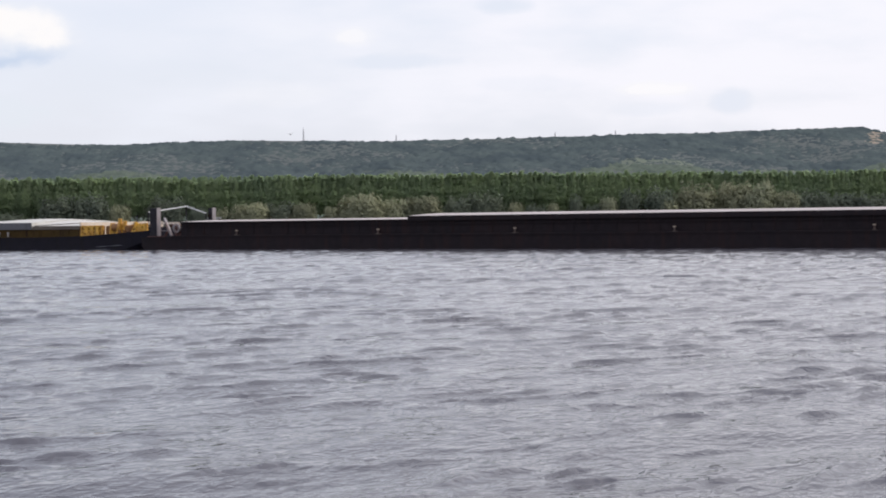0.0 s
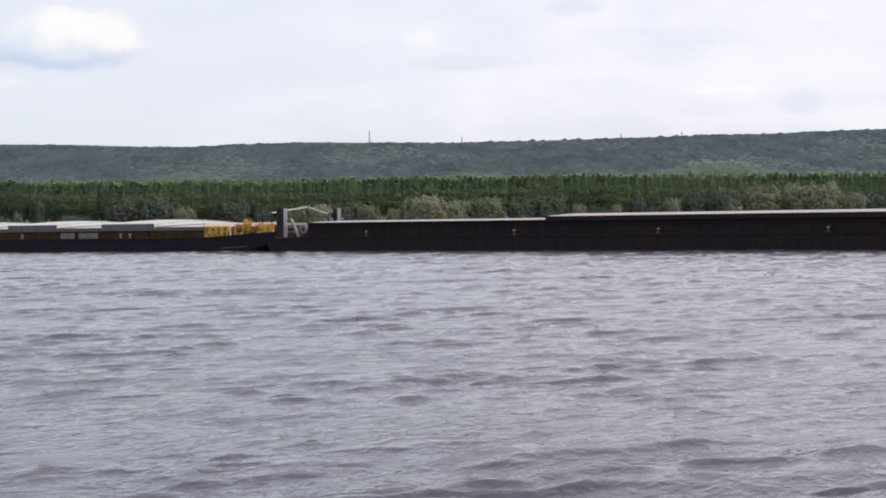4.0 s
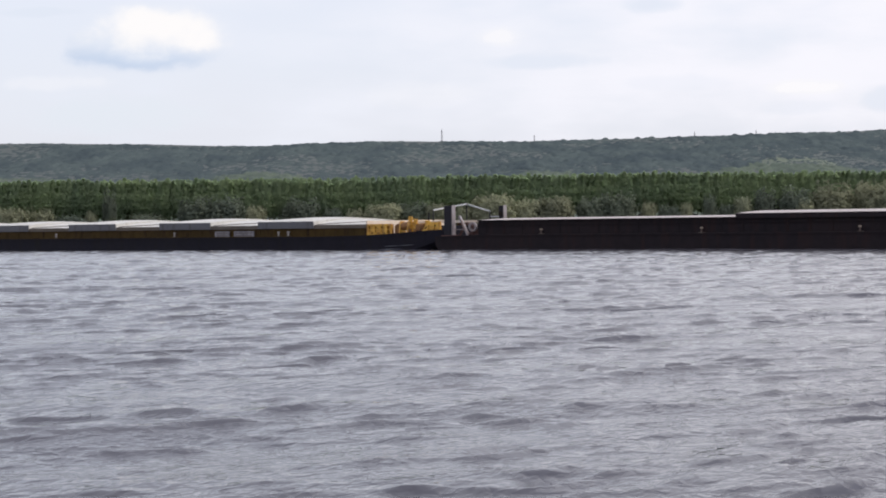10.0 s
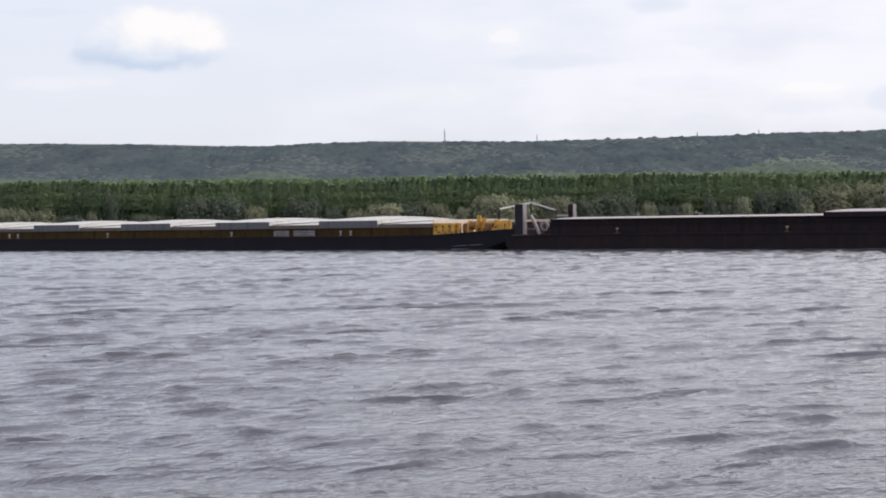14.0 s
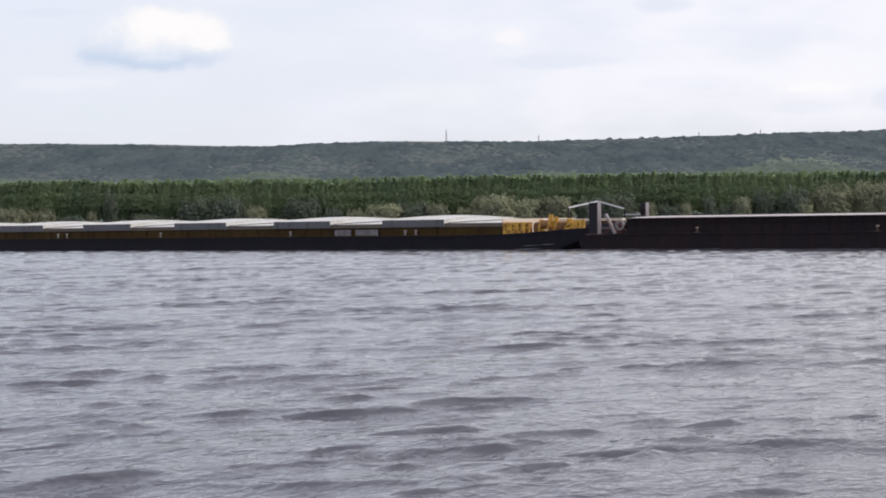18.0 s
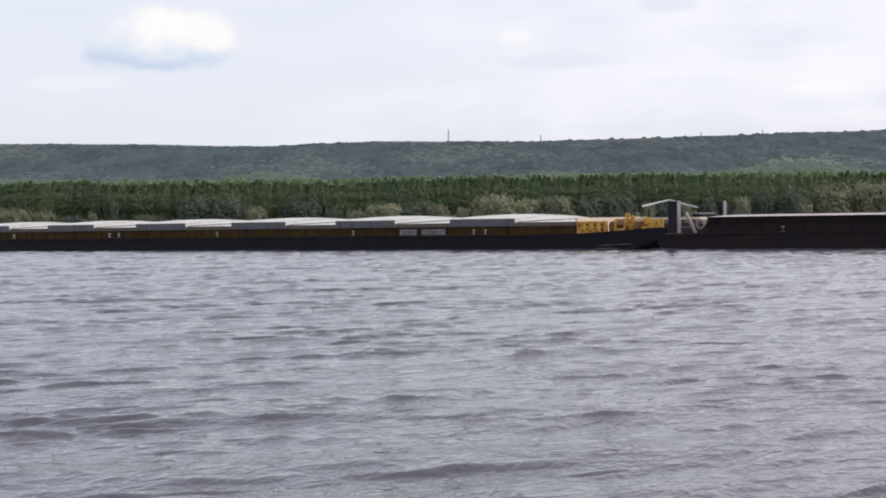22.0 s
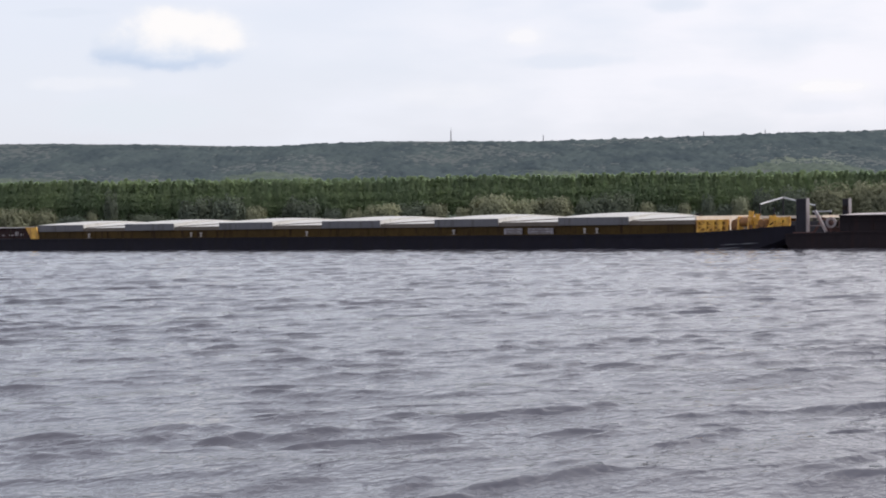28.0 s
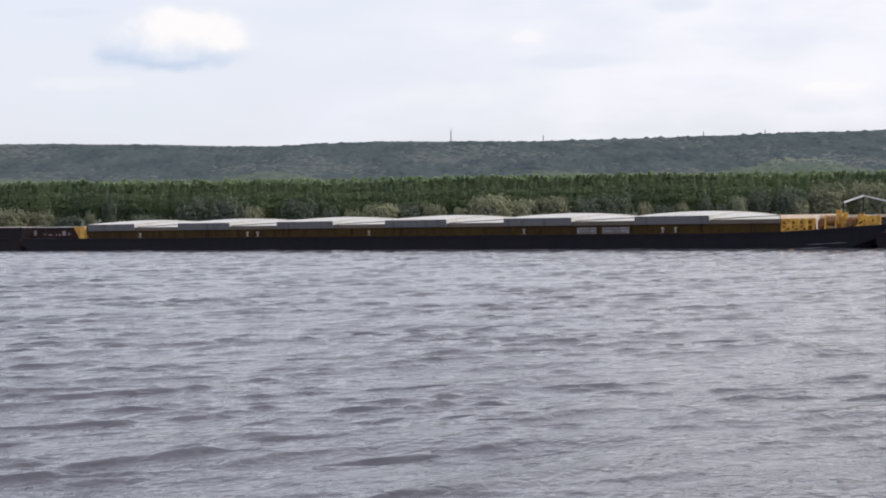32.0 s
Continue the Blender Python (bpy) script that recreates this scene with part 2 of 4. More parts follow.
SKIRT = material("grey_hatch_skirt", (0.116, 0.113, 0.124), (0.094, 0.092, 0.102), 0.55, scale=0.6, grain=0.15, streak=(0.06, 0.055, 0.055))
SILL = material("dull_steel_sill", (0.13, 0.105, 0.085), (0.09, 0.07, 0.055), 0.6, scale=0.8)
PINKISH = material("faded_hatch_sheet", (0.42, 0.37, 0.36), (0.34, 0.29, 0.28), 0.55, scale=0.4, grain=0.15)
YELLOW = material("yellow_deck_paint", (0.74, 0.42, 0.06), (0.46, 0.22, 0.03), 0.5, scale=2.2, spread=0.3, grain=0.3, streak=(0.22, 0.10, 0.03))
AMBER = material("brown_amber_steel", (0.26, 0.115, 0.028), (0.12, 0.050, 0.020), 0.6, scale=2.5, spread=0.3, grain=0.3)
CREAM = material("cream_paint", (0.74, 0.65, 0.56), (0.66, 0.50, 0.36), 0.55, scale=1.0)
DARK = material("dark_gap_steel", (0.02, 0.016, 0.014), (0.03, 0.02, 0.016), 0.7, scale=2.0, gloss=0.08)
POST = material("grey_post_paint", (0.030, 0.028, 0.036), (0.024, 0.022, 0.026), 0.6, scale=1.5, streak=(0.03, 0.02, 0.018), gloss=0.1)
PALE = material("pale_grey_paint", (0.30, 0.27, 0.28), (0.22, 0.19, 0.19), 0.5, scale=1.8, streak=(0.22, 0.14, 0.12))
RUST = material("rust_red_steel", (0.115, 0.050, 0.042), (0.075, 0.036, 0.032), 0.75, scale=2.0)
WHITE = material("white_board_paint", (0.34, 0.31, 0.29), (0.26, 0.23, 0.22), 0.55, scale=1.5)
BOARD = material("faded_board_paint", (0.27, 0.25, 0.27), (0.13, 0.115, 0.125), 0.6, scale=3.5, spread=0.25, grain=0.3)
PIPE = material("bright_pipe_paint", (0.48, 0.48, 0.49), (0.40, 0.40, 0.42), 0.45, scale=2.0)
HOUSE = material("red_brown_house_steel", (0.055, 0.030, 0.030), (0.040, 0.026, 0.028), 0.7, scale=1.2, grain=0.3, gloss=0.1)
FIT = material("dull_bitt_paint", (0.36, 0.29, 0.22), (0.22, 0.16, 0.13), 0.6, scale=4.0)
LETTER = material("faded_sign_letter", (0.12, 0.10, 0.10), (0.15, 0.13, 0.12), 0.6, scale=2)
BARK = material("grey_bark", (0.14, 0.12, 0.10), (0.20, 0.18, 0.15), 0.9, scale=2.0, stretch=(3, 3, 0.6))
POPLAR = material("poplar_leaf", (0.335, 0.412, 0.234), (0.262, 0.335, 0.216), 0.8, scale=0.05, spread=0.3, grain=0.05, each=0.08, gloss=0.1, leaf=0.75, world=True)
WILLOW = material("willow_leaf", (0.296, 0.300, 0.196), (0.224, 0.237, 0.163), 0.8, scale=0.06, spread=0.3, grain=0.15, each=0.2, gloss=0.1, leaf=0.4, world=True)
ALDER = material("shrub_leaf", (0.146, 0.166, 0.118), (0.112, 0.134, 0.108), 0.8, scale=0.06, spread=0.3, grain=0.15, each=0.15, gloss=0.1, leaf=0.4, world=True)
# hill wood: blue-grey distance haze is mixed into the leaf colour, floor matched
FOREST = material("hazed_hill_wood_leaf", (0.080, 0.099, 0.100), (0.056, 0.071, 0.078), 0.95, scale=0.03, spread=0.3, grain=0.15, gloss=0.0, stretch=(1, 0.3, 0.5))
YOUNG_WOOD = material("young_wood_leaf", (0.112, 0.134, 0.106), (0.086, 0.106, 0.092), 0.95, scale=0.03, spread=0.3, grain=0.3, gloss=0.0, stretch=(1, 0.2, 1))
MEADOW = material("hill_meadow", (0.098, 0.120, 0.078), (0.074, 0.094, 0.070), 0.9, scale=0.05, spread=0.3, grain=0.3, stretch=(1, 0.3, 1))
SOIL = material("bank_soil", (0.10, 0.085, 0.055), (0.06, 0.065, 0.035), 0.95, scale=0.08, grain=0.3)
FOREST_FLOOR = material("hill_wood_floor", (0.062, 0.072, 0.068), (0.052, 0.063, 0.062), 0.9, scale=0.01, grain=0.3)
CLAY = material("bare_clay", (0.27, 0.21, 0.15), (0.21, 0.17, 0.13), 0.9, scale=0.05)
BOW_STREAK = material("pale_bow_streak", (0.17, 0.175, 0.19), (0.12, 0.125, 0.14), 0.8, scale=3.0)
INSECT = material("pale_insect_body", (0.60, 0.59, 0.55), (0.46, 0.45, 0.42), 0.6, scale=300.0)
INSECT_WING = material("pale_insect_wing", (0.82, 0.82, 0.80), (0.74, 0.74, 0.73), 0.4, scale=200.0, leaf=0.5)
MAST = material("galvanised_lattice", (0.42, 0.41, 0.42), (0.34, 0.33, 0.34), 0.6, scale=0.3)

# ---- building helpers ----


def box(bm, x0, x1, y0, y1, z0, z1):
    v = [bm.verts.new((x, y, z)) for z in (z0, z1) for y in (y0, y1) for x in (x0, x1)]
    for f in ((0, 2, 3, 1), (4, 5, 7, 6), (0, 1, 5, 4), (2, 6, 7, 3), (0, 4, 6, 2), (1, 3, 7, 5)):
        bm.faces.new([v[i] for i in f])


def beam(bm, a, b, w=0.1, h=None):
    """A square bar from a to b."""
    a, b = Vector(a), Vector(b)
    h = h or w
    d = (b - a).normalized()
    side = d.cross(Vector((0, 0, 1)))
    side = side.normalized() if side.length > 1e-4 else Vector((1, 0, 0))
    up = side.cross(d)
    v = [bm.verts.new(p + side * sx * w / 2 + up * sy * h / 2) for p in (a, b) for sx, sy in ((-1, -1), (1, -1), (1, 1), (-1, 1))]
    for f in ((3, 2, 1, 0), (4, 5, 6, 7), (0, 1, 5, 4), (1, 2, 6, 5), (2, 3, 7, 6), (3, 0, 4, 7)):
        bm.faces.new([v[i] for i in f])


def rod(bm, a, b, r, r2=None, seg=8):
    """A round bar from a to b."""
    a, b = Vector(a), Vector(b)
    r2 = r if r2 is None else r2
    d = (b - a).normalized()
    side = d.orthogonal().normalized()
    up = d.cross(side)
    rings = []
    for p, q in ((a, r), (b, r2)):
        rings.append([bm.verts.new(p + (side * math.cos(2 * math.pi * i / seg) + up * math.sin(2 * math.pi * i / seg)) * q) for i in range(seg)])
    for i in range(seg):
        j = (i + 1) % seg
        bm.faces.new((rings[0][i], rings[0][j], rings[1][j], rings[1][i]))
    bm.faces.new(rings[0][::-1])
    bm.faces.new(rings[1])


def ring_loft(bm, rings, caps=True):
    """Skins closed rings of equal length."""
    vs = [[bm.verts.new(p) for p in r] for r in rings]
    k = len(vs[0])
    for a, b in zip(vs, vs[1:]):
        for i in range(k):
            j = (i + 1) % k
            bm.faces.new((a[i], a[j], b[j], b[i]))
    if caps:
        bm.faces.new(vs[0][::-1])
        bm.faces.new(vs[-1])


def part(name, bm, mat, parent=None, label="", smooth=False, bevel=0.0):
    if bevel:
        bmesh.ops.bevel(bm, geom=bm.edges[:], offset=bevel, segments=1, affect="EDGES")
    bmesh.ops.recalc_face_normals(bm, faces=bm.faces[:])
    me = bpy.data.meshes.new(name)
    bm.to_mesh(me)
    bm.free()
    if smooth:
        me.polygons.foreach_set("use_smooth", [True] * len(me.polygons))
    me.materials.append(mat)
    ob = new(name, me)
    if parent is not None:
        ob.parent = parent
    if label:
        ob["label"] = label
    return ob


def bm_new():
    return bmesh.new()


def mesh_from(name, verts, quads, mat, smooth=False):
    me = bpy.data.meshes.new(name)
    verts = np.asarray(verts, dtype=np.float32)
    quads = np.asarray(quads, dtype=np.int32)
    me.vertices.add(len(verts))
    me.vertices.foreach_set("co", verts.ravel())
    k = quads.shape[1]
    me.loops.add(quads.size)
    me.loops.foreach_set("vertex_index", quads.ravel())
    me.polygons.add(len(quads))
    me.polygons.foreach_set("loop_start", np.arange(0, quads.size, k, dtype=np.int32))
    me.polygons.foreach_set("loop_total", np.full(len(quads), k, dtype=np.int32))
    if smooth:
        me.polygons.foreach_set("use_smooth", np.ones(len(quads), dtype=bool))
    me.update(calc_edges=True)
    me.materials.append(mat)
    return me


# ---- river, land and sky ----


def wave_field(seed, wind):
    """Wind chop: single steep crests that stand in clusters on flat water. Gives the shift and the height."""
    g = np.random.default_rng(seed)
    count = 72
    lam = 0.34 * (2.3 / 0.34) ** g.uniform(0, 1, count)
    k = 2 * math.pi / lam
    way = radians(wind) + g.normal(0, 0.33, count)
    part_of = np.where(lam < 0.55, (lam / 0.55) ** 0.6, (lam / 0.55) ** -0.25)
    part_of /= math.sqrt(float(np.sum(part_of ** 2)) / 2)
    phase = g.uniform(0, 2 * math.pi, count)
    # low long waves under the chop
    swell = [(2 * math.pi / g.uniform(1.8, 4.6), radians(wind) + g.normal(0, 0.30), g.uniform(0, 6.28)) for _ in range(9)]
    clusters = [(2 * math.pi / g.uniform(3.0, 12.0), g.uniform(0, 6.28), g.uniform(0, 6.28)) for _ in range(10)]

    def field(x, y):
        x, y = x.astype(np.float32), y.astype(np.float32)
        crest, sx, sy = np.zeros_like(x), np.zeros_like(x), np.zeros_like(x)
        for i in range(count):
            c, s = np.float32(math.cos(way[i])), np.float32(math.sin(way[i]))
            p = np.float32(k[i]) * (c * x + s * y) + np.float32(phase[i])
            w = np.float32(part_of[i]) * np.sin(p)
            crest += np.float32(part_of[i]) * np.cos(p)
            sx -= c * w
            sy -= s * w
        gust = np.zeros_like(x)
        for kk, a, p in clusters:
            gust += np.sin(np.float32(kk) * (math.cos(a) * x + math.sin(a) * y) + np.float32(p)).astype(np.float32)
        gust = np.clip(0.90 + 0.17 * gust, 0.3, 1.6)
        h = WAVE_HEIGHT * np.clip(crest * gust + 0.35, 0, 2.9) ** 1.5 + 0.10 * WAVE_HEIGHT * crest
        for kk, a, p in swell:
            h += np.float32(SWELL_HEIGHT / 2.1) * np.sin(np.float32(kk) * (math.cos(a) * x + math.sin(a) * y) + np.float32(p)).astype(np.float32)
        return sx * 0.024 * gust, sy * 0.024 * gust, h

    return field


WAVE_HEIGHT = 0.0102
SWELL_HEIGHT = 0.022
EYE_DRIFT = ALONG * 0.29


def water_sheet(seed, wind, level, drift, columns):
    """A wedge of waves wide enough for all that drifts past, finer where it lies near, on a calm outer sheet."""
    field = wave_field(seed, wind)
    end = (EYE_DRIFT - Vector((*drift, 0))) * 32.0
    ys = [end.y + 10.0]
    while ys[-1] < 178:
        ys.append(ys[-1] + min(0.26, max(0.06, 0.06 + 0.002 * (ys[-1] - ys[0] - 12))))
    ys = np.array(ys)
    left = -3.0 - 0.27 * np.maximum(ys, 0)
    right = end.x + 3.0 + 0.27 * (ys - end.y)
    u = np.linspace(0, 1, columns)
    X = left[:, None] + (right - left)[:, None] * u[None, :]
    Y = np.repeat(ys[:, None], columns, 1)
    sx, sy, h = field(X, Y)
    ny, nx = X.shape
    verts = np.stack([(X + sx).ravel(), (Y + sy).ravel(), (h + level).ravel()], 1)
    i = (np.arange(ny - 1)[:, None] * nx + np.arange(nx - 1)[None, :]).ravel()
    quads = np.stack([i, i + 1, i + nx + 1, i + nx], 1)
    low = level - 0.11
    rim = np.array([(-800, -300, low), (800, -300, low), (800, 640, low), (-800, 640, low)])
    quads = np.concatenate([quads, np.array([[0, 1, 2, 3]]) + len(verts)])
    ob = new("water", mesh_from("water", np.concatenate([verts, rim]), quads, WATER, True))
    return tagged(ob, "grey wind-rippled river water with short choppy waves", "water", kind="structure")


DRIFT_A, DRIFT_B = (-0.95, 0.50), (-0.60, 0.20)
WATER_A = water_sheet(3, 112, 0.0, DRIFT_A, 410)
WATER_B = water_sheet(8, 131, -0.008, DRIFT_B, 350)

BANK_Y = 596.0


def crest_height(x):
    """Height of the wooded plateau's rim along the valley."""
    p = [(-2200, 138), (-757, 142.5), (-500, 138), (-300, 130.5), (-240, 133.5), (-90, 137.5), (100, 133.5), (290, 136), (480, 139), (740, 144.5),
         (960, 150.5), (1010, 138), (1100, 126), (1400, 120), (2200, 115)]
    return np.interp(x, [a for a, _ in p], [b for _, b in p])


def hill_surface(x, y):
    """Height of the land behind the river."""
    rise = np.clip((y - 1750) / (3000 - 1750), 0, 1)
    s = rise ** 1.25
    h = crest_height(x) * s
    gully = 7 * np.sin(x / 120 - y / 1500) + 5 * np.sin(x / 57 - y / 1100 + 1.3) + 2.5 * np.sin(x / 29 + y / 700)
    h = h + gully * np.sin(np.pi * rise) * 0.9
    flat = np.clip((y - BANK_Y) / 14, -1, 1) * 1.6
    return np.where(y < 1750, flat, np.maximum(flat, h))


def open_meadow(x, y):
    """Clearings on the slope."""
    wob = 14 * np.sin(x / 37.0) + 8 * np.sin(x / 15.0 + 2)
    a = (np.abs(x - 496) < 56) & (np.abs(y - 2452 - wob) < 44 + 20 * np.sin(x / 9.0))
    b = (np.abs(x + 22) < 52) & (np.abs(y - 2460 - wob) < 26 + 16 * np.sin(x / 7.0))
    c = (np.abs(x - 660) < 55) & (np.abs(y - 2440 - wob) < 30)
    d = (np.abs(x - 95) < 26) & (np.abs(y - 2480 - wob) < 18)
    return a | b | c | d | clay_scarp(x, y)


def clay_scarp(x, y):
    """The bare slip below the plateau's end."""
    return (np.abs(x - 0.3278 * y - 2 * np.sin(y / 29.0)) < 9) & (y > 2740) & (y < 2990)


def make_land():
    ys = np.concatenate([np.linspace(590, 640, 14), np.linspace(660, 1750, 24), np.linspace(1760, 3000, 90), np.linspace(3030, 4700, 12)])
    xs = np.linspace(-2600, 2600, 300)
    X, Y = np.meshgrid(xs, ys)
    Z = hill_surface(X, Y)
    ny, nx = X.shape
    i = (np.arange(ny - 1)[:, None] * nx + np.arange(nx - 1)[None, :]).ravel()
    me = mesh_from("ground", np.stack([X.ravel(), Y.ravel(), Z.ravel()], 1), np.stack([i, i + 1, i + nx + 1, i + nx], 1), SOIL, True)
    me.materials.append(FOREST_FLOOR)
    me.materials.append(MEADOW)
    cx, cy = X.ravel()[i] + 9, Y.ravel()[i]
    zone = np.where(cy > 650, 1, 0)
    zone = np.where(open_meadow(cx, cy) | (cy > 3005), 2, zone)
    me.materials.append(CLAY)
    zone = np.where(clay_scarp(cx, cy), 3, zone)
    me.polygons.foreach_set("material_index", zone.astype(np.int32))
    tagged(new("ground", me), "green river bank and wooded slope rising to a plateau", "ground", kind="structure")


make_land()


def make_cloud_sheet():
    me = mesh_from("backdrop", [(-3400, 0, -20), (3400, 0, -20), (3400, 0, 4200), (-3400, 0, 4200)], [(0, 1, 2, 3)], CLOUD)
    ob = new("backdrop", me)
    ob.location = (0, 4600, 0)
    return tagged(ob, "bright hazy sky with thin white cloud banks", "sky", kind="structure")


CLOUDS = make_cloud_sheet()


def leaf_quads(centres, size, g, outward):
    """Small bent leaf clumps that face roughly outwards: two triangles each."""
    n = len(centres)
    c = outward / np.maximum(1e-6, np.linalg.norm(outward, axis=1))[:, None] + g.normal(0, 0.22, (n, 3))
    c /= np.linalg.norm(c, axis=1)[:, None]
    a = np.cross(c, g.normal(size=(n, 3)))
    a /= np.linalg.norm(a, axis=1)[:, None]
    b = np.cross(c, a)
    s = (size * g.uniform(0.6, 1.4, n))[:, None]
    v = np.stack([centres - a * s * 0.5 - b * s * 0.35, centres + a * s * 0.1 - b * s * 0.5 + c * s * 0.12,
                  centres + a * s * 0.5 + b * s * 0.3, centres - a * s * 0.1 + b * s * 0.5 + c * s * 0.12], 1)
    return v.reshape(-1, 3), np.arange(4 * n).reshape(-1, 4)


def poplar_cloud(g, height, count, width=1.75):
    """Leaf centres of a slim plantation poplar: full above, thinning to a bare stem below."""
    t = g.beta(1.75, 1.25, count)
    z = height * (0.14 + 0.88 * t)
    env = width * np.minimum(1.0, (1.06 - t) * 2.1) ** 0.85 * np.minimum(1.0, t * 2.2 + 0.2)
    lobes = 1 + 0.10 * np.sin(z * 1.9 + g.uniform(0, 6)) + 0.07 * np.sin(z * 4.1 + g.uniform(0, 6))
    r = env * lobes * g.uniform(0.35, 1, count)
    a = g.uniform(0, 2 * np.pi, count)
    return np.stack([r * np.cos(a), r * np.sin(a), z], 1)


def make_poplar(g, height):
    root = new("poplar_tree")
    bm = bm_new()
    rod(bm, (0, 0, -0.6), (0, 0, height * 0.55), 0.16, 0.09, 7)
    rod(bm, (0, 0, height * 0.55), (0, 0, height * 0.95), 0.09, 0.02, 6)
    for i in range(9):
        z = height * (0.2 + 0.07 * i)
        a = i * 2.4
        rod(bm, (0, 0, z), (math.cos(a) * 1.1, math.sin(a) * 1.1, z + 1.6), 0.04, 0.012, 5)
    part("trunk", bm, BARK, root)
    c = poplar_cloud(g, height, 1300, 2.3)
    v, q = leaf_quads(c, 0.66, g, c * np.array([1, 1, 0]) + np.array([0, -0.5, 0.8]))
    crown = new("crown", mesh_from("crown", v, q, POPLAR))
    crown.parent = root
    tagged(root, "slender green plantation poplar in full leaf", "tree", "poplars along the far bank")
    return root


def make_poplars():
    g = np.random.default_rng(5)
    kinds = [make_poplar(g, h) for h in (14.8, 15.2, 15.6, 15.0, 15.4, 15.9)]
    used = set()
    x = -205.0
    while x < 255:
        k = int(g.integers(0, 6))
        m = pose(x, 616 + g.uniform(-0.35, 0.35), 1.3 + 0.5 * math.sin(x / 31) + 0.4 * math.sin(x / 11 + 1) + g.uniform(-0.3, 0.3), 0, 0, g.uniform(0, 360))
        if k not in used:
            used.add(k)
            kinds[k].matrix_basis = m
        else:
            copy_thing(kinds[k], m)
        x += g.uniform(1.3, 1.95)
    verts, quads, base = [], [], 0
    for row in range(4):
        y = 617.6 + row * 5.0
        x = -225.0 + g.uniform(0, 3)
        while x < 275:
            c = poplar_cloud(g, 15.4 + g.normal(0, 0.45) + row * 0.10, 190, 2.1)
            out = c * np.array([1, 1, 0]) + np.array([0, -0.5, 0.8])
            c += np.array([x, y + g.uniform(-1, 1), 1.5])
            v, q = leaf_quads(c, 1.0, g, out)
            verts.append(v)
            quads.append(q + base)
            base += len(v)
            x += g.uniform(2.4, 3.4)
    tagged(new("poplar_wood", mesh_from("poplar_wood", np.concatenate(verts), np.concatenate(quads), POPLAR)),
           "dense rows of green poplars behind the bank", "trees", kind="stuff")


make_poplars()


def make_bush(g, leaf, label):
    """A billowing waterside bush, ten metres wide and seven high: many stems, a heap of rounded lobes."""
    root = new("willow_bush")
    bm = bm_new()
    for i in range(6):
        a = i * 1.05
        rod(bm, (0.1 * math.cos(a), 0.1 * math.sin(a), -0.5), (3.0 * math.cos(a), 3.0 * math.sin(a), 4.6), 0.09, 0.03, 6)
    part("trunk", bm, BARK, root)
    n = 3100
    d = g.normal(size=(n, 3))
    d /= np.linalg.norm(d, axis=1)[:, None]
    d[:, 2] = np.abs(d[:, 2])
    a = np.arctan2(d[:, 1], d[:, 0])
    p = g.uniform(0, 6.28, 5)
    lump = 1 + 0.13 * np.sin(3 * a + p[0]) * np.cos(4 * d[:, 2] + p[1]) + 0.11 * np.sin(7 * a + p[2]) * np.cos(7 * d[:, 2] + p[3]) + 0.06 * np.sin(15 * a + 11 * d[:, 2] + p[4])
    r = lump * g.uniform(0.68, 1.04, n)
    flat = np.maximum(0.05, 1 - d[:, 2] ** 2) ** -0.24
    c = np.stack([d[:, 0] * flat * r * 5.0, d[:, 1] * flat * r * 4.2, d[:, 2] ** 0.62 * r * 7.0], 1)
    v, q = leaf_quads(c, 0.50, g, d + np.array([0, 0, 0.25]) + g.normal(0, 0.35, (n, 3)))
    crown = new("crown", mesh_from("crown", v, q, leaf))
    crown.parent = root
    return tagged(root, label, "bush", "willows along the far bank")


